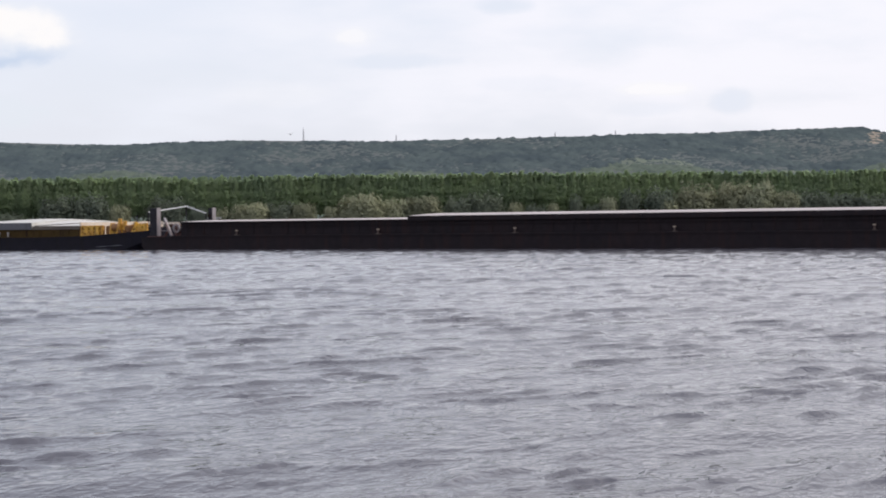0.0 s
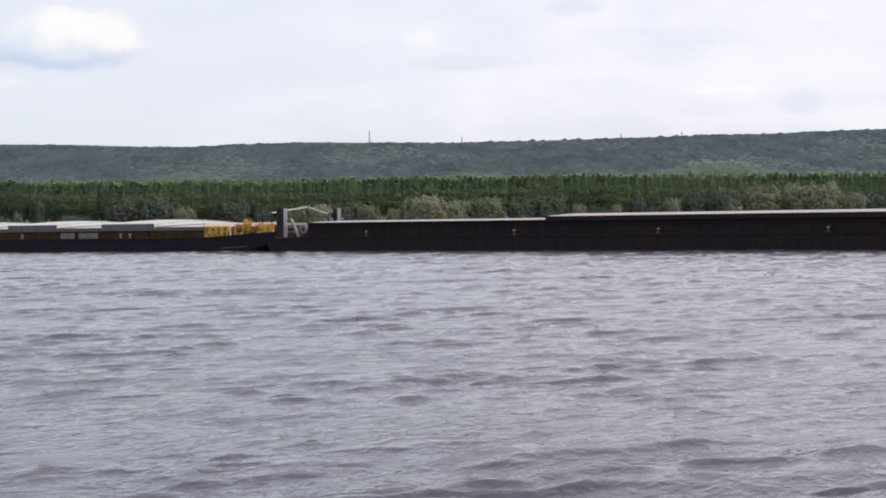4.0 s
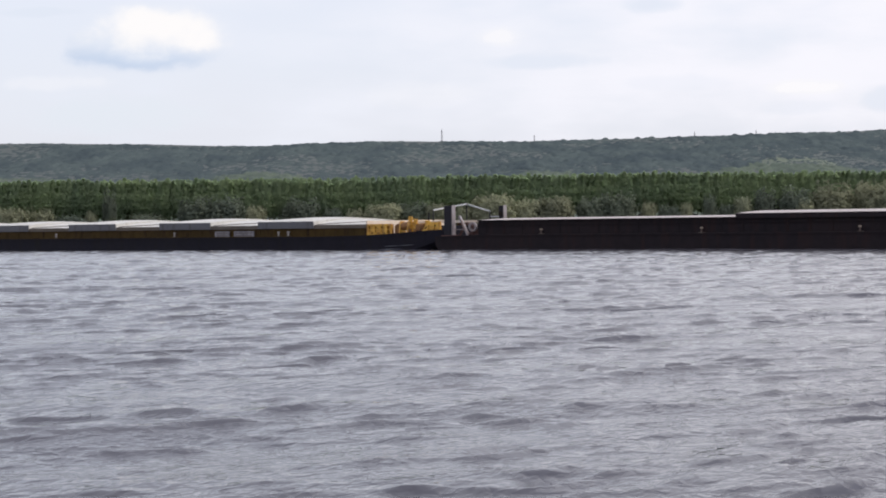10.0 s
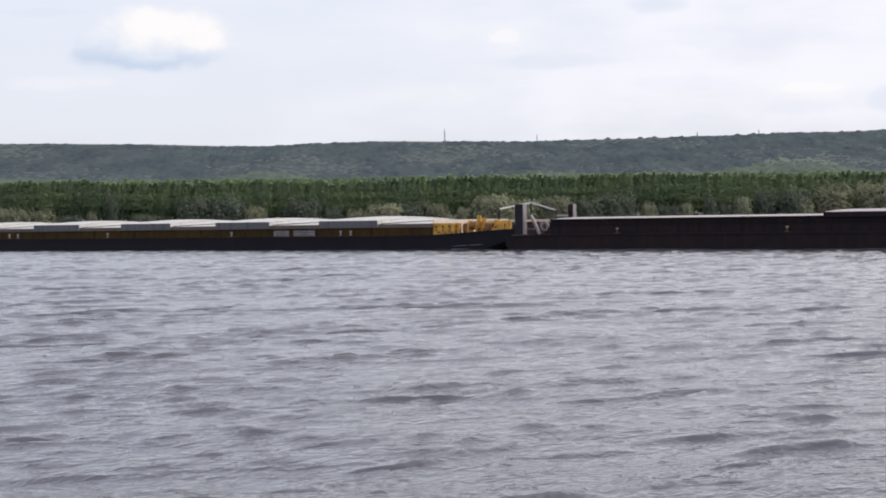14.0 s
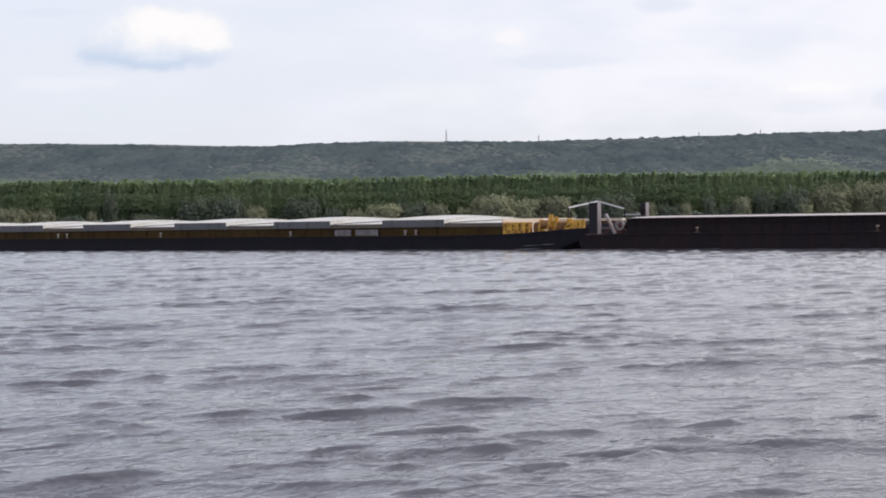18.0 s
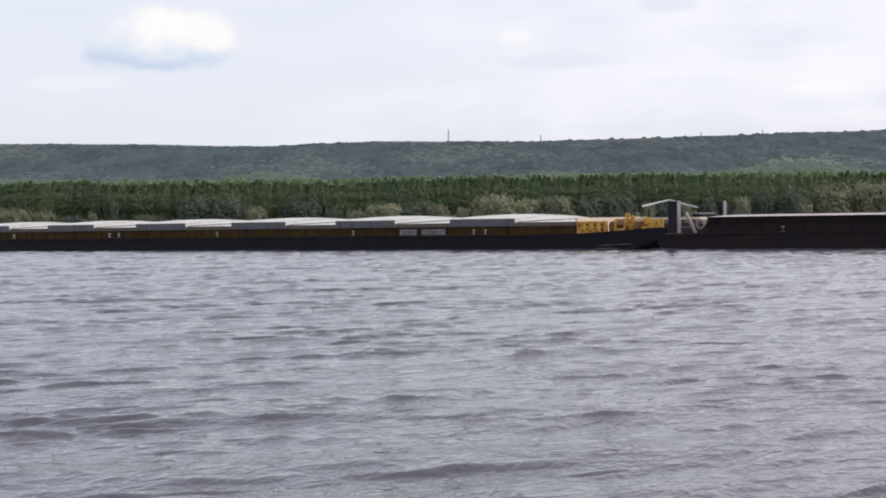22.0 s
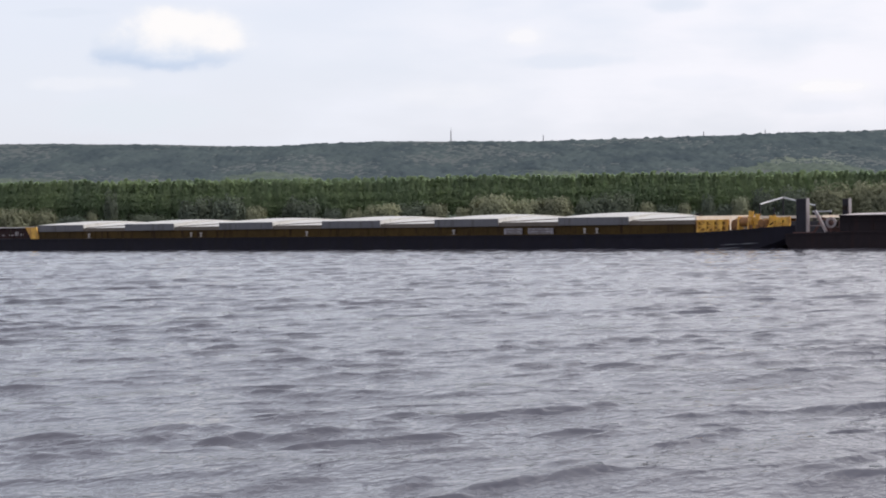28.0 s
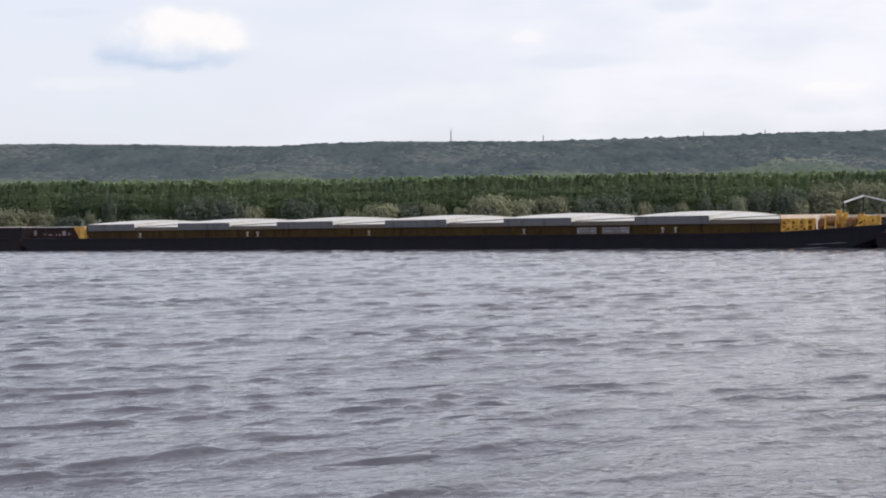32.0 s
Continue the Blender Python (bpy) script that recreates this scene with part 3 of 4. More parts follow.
def make_bushes():
    g = np.random.default_rng(9)
    pale = [make_bush(g, WILLOW, "rounded silvery grey-green willow bush at the waterside") for _ in range(4)]
    dull = [make_bush(g, ALDER, "rounded dull green shrub at the foot of the poplars") for _ in range(3)]
    used = set()
    # along the bank: place, width, height, 1 for the duller kind
    spots = [(-196, 14, 8.0, 0), (-182, 12, 7.6, 1), (-170, 13, 8.2, 0), (-160, 9, 7.2, 0), (-152, 9.6, 8.3, 0), (-144, 10, 7.8, 0), (-135, 8.5, 7.2, 0),
             (-126, 9, 5.2, 1), (-118, 3.6, 6.2, 0), (-112, 4.6, 13.2, 1), (-100, 12, 5.2, 1), (-83, 13, 10.2, 1), (-72, 12.6, 10.6, 1), (-62, 7.0, 7.6, 0),
             (-47, 12.6, 9.7, 1), (-36, 6.0, 6.6, 1), (-28, 6.6, 5.8, 0), (-18, 12.6, 7.7, 0), (-8, 10.4, 7.8, 1), (-1, 10.2, 7.4, 0), (9, 5.6, 6.1, 0),
             (19, 16.2, 10.2, 0), (31, 11, 8.6, 0), (40, 13, 9.3, 0), (53, 11, 9.0, 1), (62, 12, 9.9, 1), (72, 5.0, 7.0, 0), (79, 7, 5.8, 1),
             (85, 4.0, 6.6, 0), (93, 4.2, 8.9, 1), (99, 6, 6.0, 1), (104, 6.6, 8.2, 0), (112, 8, 10.8, 1), (122, 9.8, 11.1, 1), (125, 6.4, 6.6, 0),
             (135, 14.4, 12.1, 0), (148, 12.5, 12.8, 0), (157, 13, 12.9, 0), (166, 9, 9.6, 0), (174, 13, 9.4, 1), (184, 14, 8.8, 1), (196, 14, 8.2, 1), (210, 16, 9, 1)]
    for x, w, h, tone in spots:
        kinds = dull if tone else pale
        k = int(g.integers(0, len(kinds)))
        src = kinds[k]
        m = pose(x, 604 + g.uniform(-1.5, 1.5) + 2.5 * tone, 0.4, 0, 0, g.uniform(-30, 30) + 180 * int(g.integers(0, 2)))
        if src.name not in used:
            used.add(src.name)
            ob = src
            ob.matrix_basis = m
        else:
            ob = copy_thing(src, m)
        ob.scale = (w / 9.6, min(1.3, max(0.6, w / 10)), h / 7.4)
    for ob in pale + dull:
        if ob.name not in used:
            ob.matrix_basis = pose(226, 606, 0.5)


make_bushes()


def make_hill_wood():
    """Closed canopy of rounded crowns over the slope, open at the clearings, with loose tufts on top."""
    g = np.random.default_rng(21)
    step_x, step_y = 3.4, 6.0
    xs, ys = np.arange(-1000, 1180, step_x), np.arange(1800, 3024, step_y)
    X, Y = np.meshgrid(xs, ys)
    top = np.zeros_like(X)
    n = 42000
    cx = g.uniform(-1000, 1180, n)
    cy = g.uniform(1800, 3024, n)
    r = g.uniform(4.5, 9.0, n)
    grove = 0.75 + 0.35 * np.sin(cx / 83 + 1.1) * np.sin(cy / 120 + cx / 210) + 0.2 * np.sin(cx / 29) * np.sin(cy / 47)
    r = r * np.clip(grove, 0.5, 1.2)
    ci, cj = np.round((cx - xs[0]) / step_x).astype(int), np.round((cy - ys[0]) / step_y).astype(int)
    tall = g.uniform(0.45, 0.9, n)
    for dj in range(-2, 3):
        for di in range(-3, 4):
            a, b = np.clip(ci + di, 0, len(xs) - 1), np.clip(cj + dj, 0, len(ys) - 1)
            d2 = (xs[a] - cx) ** 2 + (ys[b] - cy) ** 2
            z = np.sqrt(np.maximum(0, r * r - d2)) * tall
            np.maximum.at(top, (b, a), z)
    low = open_meadow(X, Y)
    # clearings, with single bushes left standing in them
    top = np.where(low, np.where(g.random(top.shape) < 0.72, -2.0, g.uniform(0.5, 3.0, top.shape)), top)
    # the rim: low scrub, with single trees standing up along its eastern half
    top = np.where(Y > 2965, np.minimum(top * 0.5, 3.0), top)
    x = 60.0
    while x < 1150:
        a = int(round((x - xs[0]) / step_x))
        b = int(round((g.uniform(2975, 2995) - ys[0]) / step_y))
        tip = g.uniform(3.2, 5.2)
        for da, cut in ((-1, 0.75), (0, 1.0), (1, 0.8)):
            top[b, a + da] = np.maximum(top[b, a + da], tip * cut)
        x += g.uniform(7, 38)
    Z = hill_surface(X, Y) + top - 1.0
    ny, nx = X.shape
    i = (np.arange(ny - 1)[:, None] * nx + np.arange(nx - 1)[None, :]).ravel()
    verts = [np.stack([X.ravel(), Y.ravel(), Z.ravel()], 1)]
    quads = [np.stack([i, i + 1, i + nx + 1, i + nx], 1)]
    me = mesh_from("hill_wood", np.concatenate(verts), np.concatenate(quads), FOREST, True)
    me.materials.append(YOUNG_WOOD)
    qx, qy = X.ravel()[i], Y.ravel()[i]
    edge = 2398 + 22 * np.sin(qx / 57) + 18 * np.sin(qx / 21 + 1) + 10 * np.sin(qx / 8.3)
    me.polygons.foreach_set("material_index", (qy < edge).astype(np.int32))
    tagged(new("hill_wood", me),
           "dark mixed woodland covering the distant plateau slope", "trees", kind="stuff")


make_hill_wood()


def make_mast(x, y, height, foot, name, label):
    """A lattice mast that tapers to a spike."""
    root = new(name)
    root.location = (x, y, foot)
    for sx, sy in ((-1, -1), (1, -1), (1, 1), (-1, 1)):
        bm = bm_new()
        beam(bm, (sx * foot_width(height), sy * foot_width(height), -6), (sx * 0.35, sy * 0.35, height * 0.86), 0.55)
        part("leg", bm, MAST, root)
    bm = bm_new()
    beam(bm, (0, 0, height * 0.8), (0, 0, height), 0.5)
    part("spike", bm, MAST, root)
    for i in range(7):
        z0, z1 = height * (0.05 + 0.115 * i), height * (0.05 + 0.115 * (i + 1))
        w0 = foot_width(height) * (1 - z0 / height) + 0.35
        w1 = foot_width(height) * (1 - z1 / height) + 0.35
        bm = bm_new()
        beam(bm, (-w0, -w0, z0), (w1, -w1, z1), 0.35)
        beam(bm, (w0, -w0, z0), (-w1, -w1, z1), 0.35)
        beam(bm, (-w0, -w0, z0), (w0, -w0, z0), 0.35)
        part("brace", bm, MAST, root)
    return tagged(root, label, "mast")


def foot_width(height):
    return height * 0.055


make_mast(0, 3000, 24, float(crest_height(0)) - 1, "radio_mast", "slim grey lattice radio mast on the plateau rim")
for spot in (427, 531):
    make_mast(spot, 3004, 7, float(crest_height(spot)) + 2, "signal_mast", "short grey mast on the plateau rim")
make_mast(156, 3000, 9, float(crest_height(156)) + 2, "signal_mast", "short grey mast on the plateau rim")

# ---- the tow: barges coupled end to end ----
SIDE = -0.45          # near side of the hulls
BEAM = 11.0           # their width


def hull(root, mat, stations, label=""):
    """Stations from aft to fore: x, bottom, deck height, inset of the sides."""
    bm = bm_new()
    rings = []
    for x, zb, zt, inset in stations:
        y0, y1 = SIDE + inset, SIDE + BEAM - inset
        c = min(0.35, (zt - zb) * 0.3)
        rings.append([(x, y0, zt), (x, y0, zb + c), (x, y0 + c, zb), (x, y1 - c, zb), (x, y1, zb + c), (x, y1, zt)])
    ring_loft(bm, rings)
    return part("hull", bm, mat, root, label)


def rail_strip(root, name, mat, stations, z, h, out):
    """A strake that follows the near hull side."""
    bm = bm_new()
    rings = []
    for x, zb, zt, inset in stations:
        y = SIDE + inset
        zz = zt + z
        rings.append([(x, y - out, zz), (x, y + 0.01, zz), (x, y + 0.01, zz + h), (x, y - out, zz + h)])
    ring_loft(bm, rings)
    return part(name, bm, mat, root)


def arch_cover(root, name, x0, x1, y0, y1, edge, rise, sheet, skirt, skirt_low, ribs=0, bulge=0.0, end=1.0):
    """A curved steel hatch cover: arched sheet with thickness, side skirts as parts of it."""
    n = 14
    bm = bm_new()
    rings = []
    for k in range(7):
        x = x0 + (x1 - x0) * k / 6
        crown = rise * (1 + bulge * (0.5 - (k / 3 - 1) ** 2)) * (1 + (end - 1) * (k / 6) ** 2)
        top = [(x, y0 + (y1 - y0) * i / n, edge + crown * math.sin(math.pi * i / n) ** 0.85) for i in range(n + 1)]
        low = [(x, p[1], p[2] - 0.06) for p in reversed(top)]
        rings.append(top + low)
    ring_loft(bm, rings)
    cover = part(name, bm, sheet, root)
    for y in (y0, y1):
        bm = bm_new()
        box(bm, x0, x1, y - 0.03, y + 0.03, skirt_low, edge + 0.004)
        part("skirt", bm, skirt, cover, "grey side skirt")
    for x in (x0, x1 - 0.05):
        bm = bm_new()
        crown = rise * (1 - bulge * 0.5) * (1.0 if x == x0 else end)
        top = [(y0 + (y1 - y0) * i / n, edge + crown * math.sin(math.pi * i / n) ** 0.85 - 0.062) for i in range(n + 1)]
        top = [(y0 + 0.04, skirt_low), (y0 + 0.04, edge - 0.05)] + top[1:-1] + [(y1 - 0.04, edge - 0.05), (y1 - 0.04, skirt_low)]
        ring_loft(bm, [[(x, y, z) for y, z in top], [(x + 0.05, y, z) for y, z in top]])
        part("end_plate", bm, sheet, cover)
    for k in range(ribs):
        x = x0 + (x1 - x0) * (k + 1) / (ribs + 1)
        bm = bm_new()
        rr = []
        for i in range(n + 1):
            y = y0 + (y1 - y0) * i / n
            z = edge + rise * math.sin(math.pi * i / n) ** 0.85
            rr.append([(x - 0.03, y, z - 0.01), (x + 0.03, y, z - 0.01), (x + 0.03, y, z + 0.045), (x - 0.03, y, z + 0.045)])
        ring_loft(bm, rr)
        part("rib", bm, sheet, cover)
    return cover


def bollard(root, x, z, mat, pair=0.0, stem=None):
    """Mooring bitt on the side deck: base plate, post, cap."""
    for dx in ((0.0,) if not pair else (0.0, pair)):
        bm = bm_new()
        box(bm, x + dx - 0.16, x + dx + 0.16, -0.30, 0.02, z, z + 0.06)
        b = part("bollard", bm, SILL, root)
        bm = bm_new()
        rod(bm, (x + dx, -0.15, z + 0.05), (x + dx, -0.15, z + 0.30), 0.07, 0.07, 10)
        part("post", bm, stem or mat, b)
        bm = bm_new()
        rod(bm, (x + dx, -0.15, z + 0.30), (x + dx, -0.15, z + 0.40), 0.11, 0.10, 10)
        part("cap", bm, mat, b)


def sign_board(root, x0, x1, z0, z1, y, rows):
    bm = bm_new()
    box(bm, x0, x1, y - 0.04, y, z0, z1)
    board = part("sign_board", bm, BOARD, root, "faded white painted name board")
    for r in range(rows):
        bm = bm_new()
        h = (z1 - z0) / (rows * 2 + 1)
        zz = z0 + h * (2 * r + 1)
        box(bm, x0 + (x1 - x0) * 0.12, x1 - (x1 - x0) * 0.12, y - 0.046, y - 0.039, zz, zz + h)
        part("bar", bm, LETTER, board)


YELLOW_STATIONS = [(-77.0, 0.15, 1.08, 0.0), (-75.5, -0.8, 1.05, 0.0), (-73.5, -1.8, 1.02, 0.0), (-60, -1.8, 1.0, 0.0), (-12, -1.8, 1.0, 0.0),
                   (-8.0, -1.6, 1.06, 0.02), (-5.5, -0.8, 1.17, 0.1), (-3.8, -0.45, 1.28, 0.22), (-2.3, 0.02, 1.38, 0.4), (-1.0, 0.55, 1.45, 0.7)]


def yellow_barge():
    root = new("hopper_barge")
    hull(root, NAVY, YELLOW_STATIONS, "navy-black hull with a raked bow")
    rail_strip(root, "strake", NAVY, YELLOW_STATIONS[:-1], -0.16, 0.12, 0.06)
    # side deck edge
    rail_strip(root, "deck_edge", OCHRE, YELLOW_STATIONS[3:6], 0.0, 0.05, 0.03)
    # coaming walls of the hold, with stiffeners
    for y in (0.12, 9.9):
        bm = bm_new()
        box(bm, -69.7, -7.8, y, y + 0.12, 1.0, 1.66)
        part("coaming", bm, OCHRE, root, "dark ochre coaming plate, stained")
    for x, top, paint in ((-69.7, 1.85, OCHRE), (-7.92, 2.13, CREAM)):
        bm = bm_new()
        box(bm, x, x + 0.12, 0.24, 9.9, 1.0, top)
        part("end_coaming", bm, paint, root)
    bm = bm_new()
    box(bm, -69.7, -7.8, 0.02, 0.24, 1.60, 1.70)
    part("coaming_sill", bm, SILL, root, "worn steel sill under the covers")
    for i in range(41):
        x = -69.0 + i * 1.5
        bm = bm_new()
        box(bm, x, x + 0.05, 0.09, 0.12, 1.0, 1.60)
        part("stiffener", bm, OCHRE, root)
    # six pairs of arched covers: the first of each pair rides over the second
    pitch = 10.31
    for i in range(6):
        x = -69.65 + pitch * i
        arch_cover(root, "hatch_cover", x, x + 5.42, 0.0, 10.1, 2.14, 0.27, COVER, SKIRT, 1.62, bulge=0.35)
        low = arch_cover(root, "hatch_cover", x + 5.42, x + pitch - 0.02, 0.10, 10.0, 1.87, 0.36, COVER, SILL, 1.70, bulge=-0.4, end=0.55 if i == 5 else 1.0)
        # the fold of the inner leaf, running slantwise up the arch
        bm = bm_new()
        pts = []
        for k in range(7):
            f = k / 6
            yy = 0.2 + 1.7 * f
            pts.append((x + 5.6 + (pitch - 5.75) * f, yy, 1.885 + 0.37 * math.sin(math.pi * (yy - 0.1) / 9.9) ** 0.85))
        for p, q in zip(pts, pts[1:]):
            beam(bm, p, q, 0.10, 0.05)
        part("fold", bm, SILL, low, "worn steel fold")
    for x, p in ((-63.4, 0), (-51.9, 1.05), (-40.1, 0), (-26.65, 0), (-15.95, 0.95)):
        bollard(root, x, 1.02, WHITE, p)
    sign_board(root, -22.5, -21.0, 0.98, 1.46, 0.02, 2)
    sign_board(root, -20.55, -18.5, 0.98, 1.46, 0.02, 2)
    # fore end: yellow bulkhead frame with openings, winches, bulwark
    bulk = new("fore_bulkhead")
    bulk.parent = root
    bm = bm_new()
    box(bm, -7.78, -5.55, 0.30, 0.40, 1.08, 1.86)
    part("backing", bm, AMBER, bulk)
    for z0, z1 in ((1.08, 1.18), (1.43, 1.54), (1.74, 1.88)):
        bm = bm_new()
        box(bm, -7.78, -5.55, 0.12, 0.30, z0, z1)
        part("girder", bm, YELLOW, bulk)
    for i, x in enumerate((-7.78, -7.2, -6.65, -6.1, -5.7)):
        bm = bm_new()
        box(bm, x, x + 0.16, 0.10, 0.30, 1.08, 1.86)
        part("upright", bm, YELLOW, bulk)
    for x in (-7.6, -7.0, -6.45):
        bm = bm_new()
        beam(bm, (x, 0.18, 1.22), (x + 0.45, 0.18, 1.45), 0.14)
        beam(bm, (x + 0.1, 0.2, 1.72), (x + 0.4, 0.2, 1.56), 0.12)
        part("gusset", bm, YELLOW, bulk)
    bm = bm_new()
    box(bm, -7.75, -1.75, 6.2, 9.4, 1.90, 2.07)
    part("fore_platform", bm, CREAM, root, "cream-painted raised fore deck")
    # winches and stanchions on the fore deck
    for x, y in ((-4.5, 0.6), (-4.3, 7.6)):
        w = new("winch")
        w.parent = root
        w.location = (x, y - 0.1, 1.2)
        for s in (-0.35, 0.35):
            bm = bm_new()
            ring_loft(bm, [[(s - 0.05, -0.4, 0), (s - 0.05, 0.4, 0), (s - 0.05, 0.22, 0.85), (s - 0.05, -0.22, 0.85)],
                           [(s + 0.05, -0.4, 0), (s + 0.05, 0.4, 0), (s + 0.05, 0.22, 0.85), (s + 0.05, -0.22, 0.85)]])
            part("cheek", bm, YELLOW, w)
        bm = bm_new()
        rod(bm, (-0.32, 0, 0.5), (0.32, 0, 0.5), 0.30, 0.30, 14)
        part("drum", bm, AMBER, w, "rusty winch drum")
        bm = bm_new()
        rod(bm, (0.36, 0, 0.5), (0.52, 0, 0.5), 0.36, 0.36, 14)
        part("gear", bm, YELLOW, w)
    for x, h, lean, y in ((-4.12, 1.16, 0.10, 0.4), (-3.80, 0.98, 0.16, 0.5), (-3.0, 0.85, 0.25, 0.7)):
        post = new("stanchion")
        post.parent = root
        bm = bm_new()
        beam(bm, (x, y, 1.22), (x + lean, y, 1.22 + h), 0.12, 0.30)
        part("upright", bm, YELLOW, post)
        bm = bm_new()
        beam(bm, (x - 0.12, y, 1.22 + h * 0.5), (x + 0.42, y, 1.22 + h * 0.62), 0.13)
        part("arm", bm, YELLOW, post)
    # brown machinery between the frame and the bulwark
    for x0, x1, z0, z1, mat in ((-5.45, -5.1, 1.2, 1.62, AMBER), (-4.95, -4.75, 1.2, 1.78, YELLOW), (-3.5, -3.2, 1.26, 1.58, DECK), (-3.15, -2.95, 1.28, 1.84, AMBER), (-2.75, -2.5, 1.34, 1.74, DECK)):
        bm = bm_new()
        box(bm, x0, x1, 0.35, 0.75, z0, z1)
        part("machine_box", bm, mat, root, bevel=0.05)
    for x in (-5.15, -3.3):
        bm = bm_new()
        rod(bm, (x, 0.3, 1.62), (x, 1.1, 1.62), 0.24, 0.24, 14)
        part("warping_head", bm, AMBER, root)
    # mooring lines laid over the gear, and low bitts along the deck edge
    for x0, z0, x1, z1 in ((-5.3, 1.86, -4.2, 1.95), (-4.1, 1.72, -3.1, 1.86), (-3.3, 1.78, -2.5, 1.98)):
        bm = bm_new()
        beam(bm, (x0, 0.7, z0), (x1, 0.7, z1), 0.09)
        part("stay", bm, YELLOW, root)
    for x in (-5.6, -4.0, -3.55):
        bm = bm_new()
        rod(bm, (x, 0.28, 1.15), (x, 0.28, 1.52), 0.11, 0.11, 10)
        part("bitt", bm, AMBER, root)
    bm = bm_new()
    ring_loft(bm, [[(-2.95, y, 1.36), (-1.35, y, 1.44), (-1.35, y, 2.02), (-1.9, y, 1.96), (-2.25, y, 1.98), (-2.45, y, 2.12), (-2.6, y, 1.86)] for y in (0.32, 0.42)])
    part("bulwark", bm, YELLOW, root, "yellow bow bulwark plate")
    for x0, x1, z in ((-2.75, -2.35, 1.62), (-2.0, -1.78, 1.66)):
        bm = bm_new()
        beam(bm, (x0, 0.312, z - 0.12), (x1, 0.312, z + 0.1), 0.012, 0.09)
        part("fairlead", bm, DARK, root, "dark slanting mooring slot")
    bm = bm_new()
    box(bm, -1.5, -1.38, 0.43, 9.7, 1.44, 1.72)
    part("bulwark", bm, NAVY, root)
    for x in (-2.45, -1.95, -1.42):
        bm = bm_new()
        box(bm, x, x + 0.07, 0.24, 0.318, 1.42, 2.0)
        part("bulwark_rib", bm, YELLOW, root)
    # dark flag pole over the bulwark
    bm = bm_new()
    rod(bm, (-2.6, 0.6, 1.35), (-2.55, 0.6, 2.62), 0.07, 0.05, 8)
    part("pole", bm, POST, root, "dark steel pole")
    # thin pale streaks along the rake; the lowest stands for foam and lit water
    for x0, x1, z in ((-5.9, -4.5, 0.26), (-4.6, -3.3, 0.32), (-6.6, -4.4, 0.03)):
        bm = bm_new()
        rings = []
        for k in range(7):
            f = k / 6
            x = x0 + (x1 - x0) * f
            y = SIDE + np.interp(x, (-8, -5.5, -3.8, -2.3), (0.02, 0.1, 0.22, 0.4))
            r = 0.005 + 0.022 * math.sin(math.pi * f)
            zz = z + 0.06 * f
            rings.append([(x, y - r * 1.6, zz - r * 0.5), (x, y + 0.02, zz - r), (x, y + 0.02, zz + r), (x, y - r, zz + r * 0.6)])
        ring_loft(bm, rings)
        part("bow_streak", bm, BOW_STREAK, root, "thin pale streak")
    # after end: raking yellow bracket, dark rail-sided deck house
    for y in (0.15, 9.8):
        bm = bm_new()
        ring_loft(bm, [[(-71.45, yy, 2.0), (-70.15, yy, 2.0), (-69.85, yy, 0.98), (-70.75, yy, 0.98)] for yy in (y, y + 0.14)])
        part("stern_bracket", bm, YELLOW, root, "yellow raking bracket")
    bm = bm_new()
    box(bm, -77.3, -71.6, 1.2, 9.4, 1.05, 1.93)
    part("deck_house", bm, HOUSE, root, "low red-brown deck house")
    bm = bm_new()
    box(bm, -76.8, -69.8, 0.9, 9.7, 1.94, 2.02)
    part("deck_house_roof", bm, COVER, root, "pale flat roof")
    for x in (-76.5, -75.0, -73.4, -71.9):
        bm = bm_new()
        beam(bm, (x, 0.2, 1.05), (x, 0.2, 1.9), 0.07)
        part("rail_post", bm, DARK, root)
    for x, w, h in ((-76.9, 0.16, 0.42), (-75.7, 0.14, 0.20), (-75.1, 0.3, 0.10), (-74.2, 0.5, 0.12), (-73.4, 0.28, 0.36), (-72.7, 0.2, 0.2)):
        bm = bm_new()
        box(bm, x, x + w, 0.7, 0.85, 1.28, 1.28 + h)
        part("deck_fitting", bm, PALE, root)
    return tagged(root, "navy hopper barge with grey arched covers and yellow bow", "barge", "barges of the tow")


BLACK_STATIONS = [(-1.4, 0.1, 0.95, 0.15), (-0.8, -0.7, 0.97, 0.05), (1.0, -1.8, 1.0, 0.0), (3.0, -1.8, 1.06, 0.0), (40, -1.8, 1.08, 0.0),
                  (68, -1.8, 1.08, 0.0), (72, -0.8, 1.2, 0.1), (74.8, 0.5, 1.45, 0.5)]


LIGHTER_STATIONS = BLACK_STATIONS[:-2] + [(73.5, -1.8, 1.08, 0.0), (74.9, -1.2, 1.10, 0.05)]


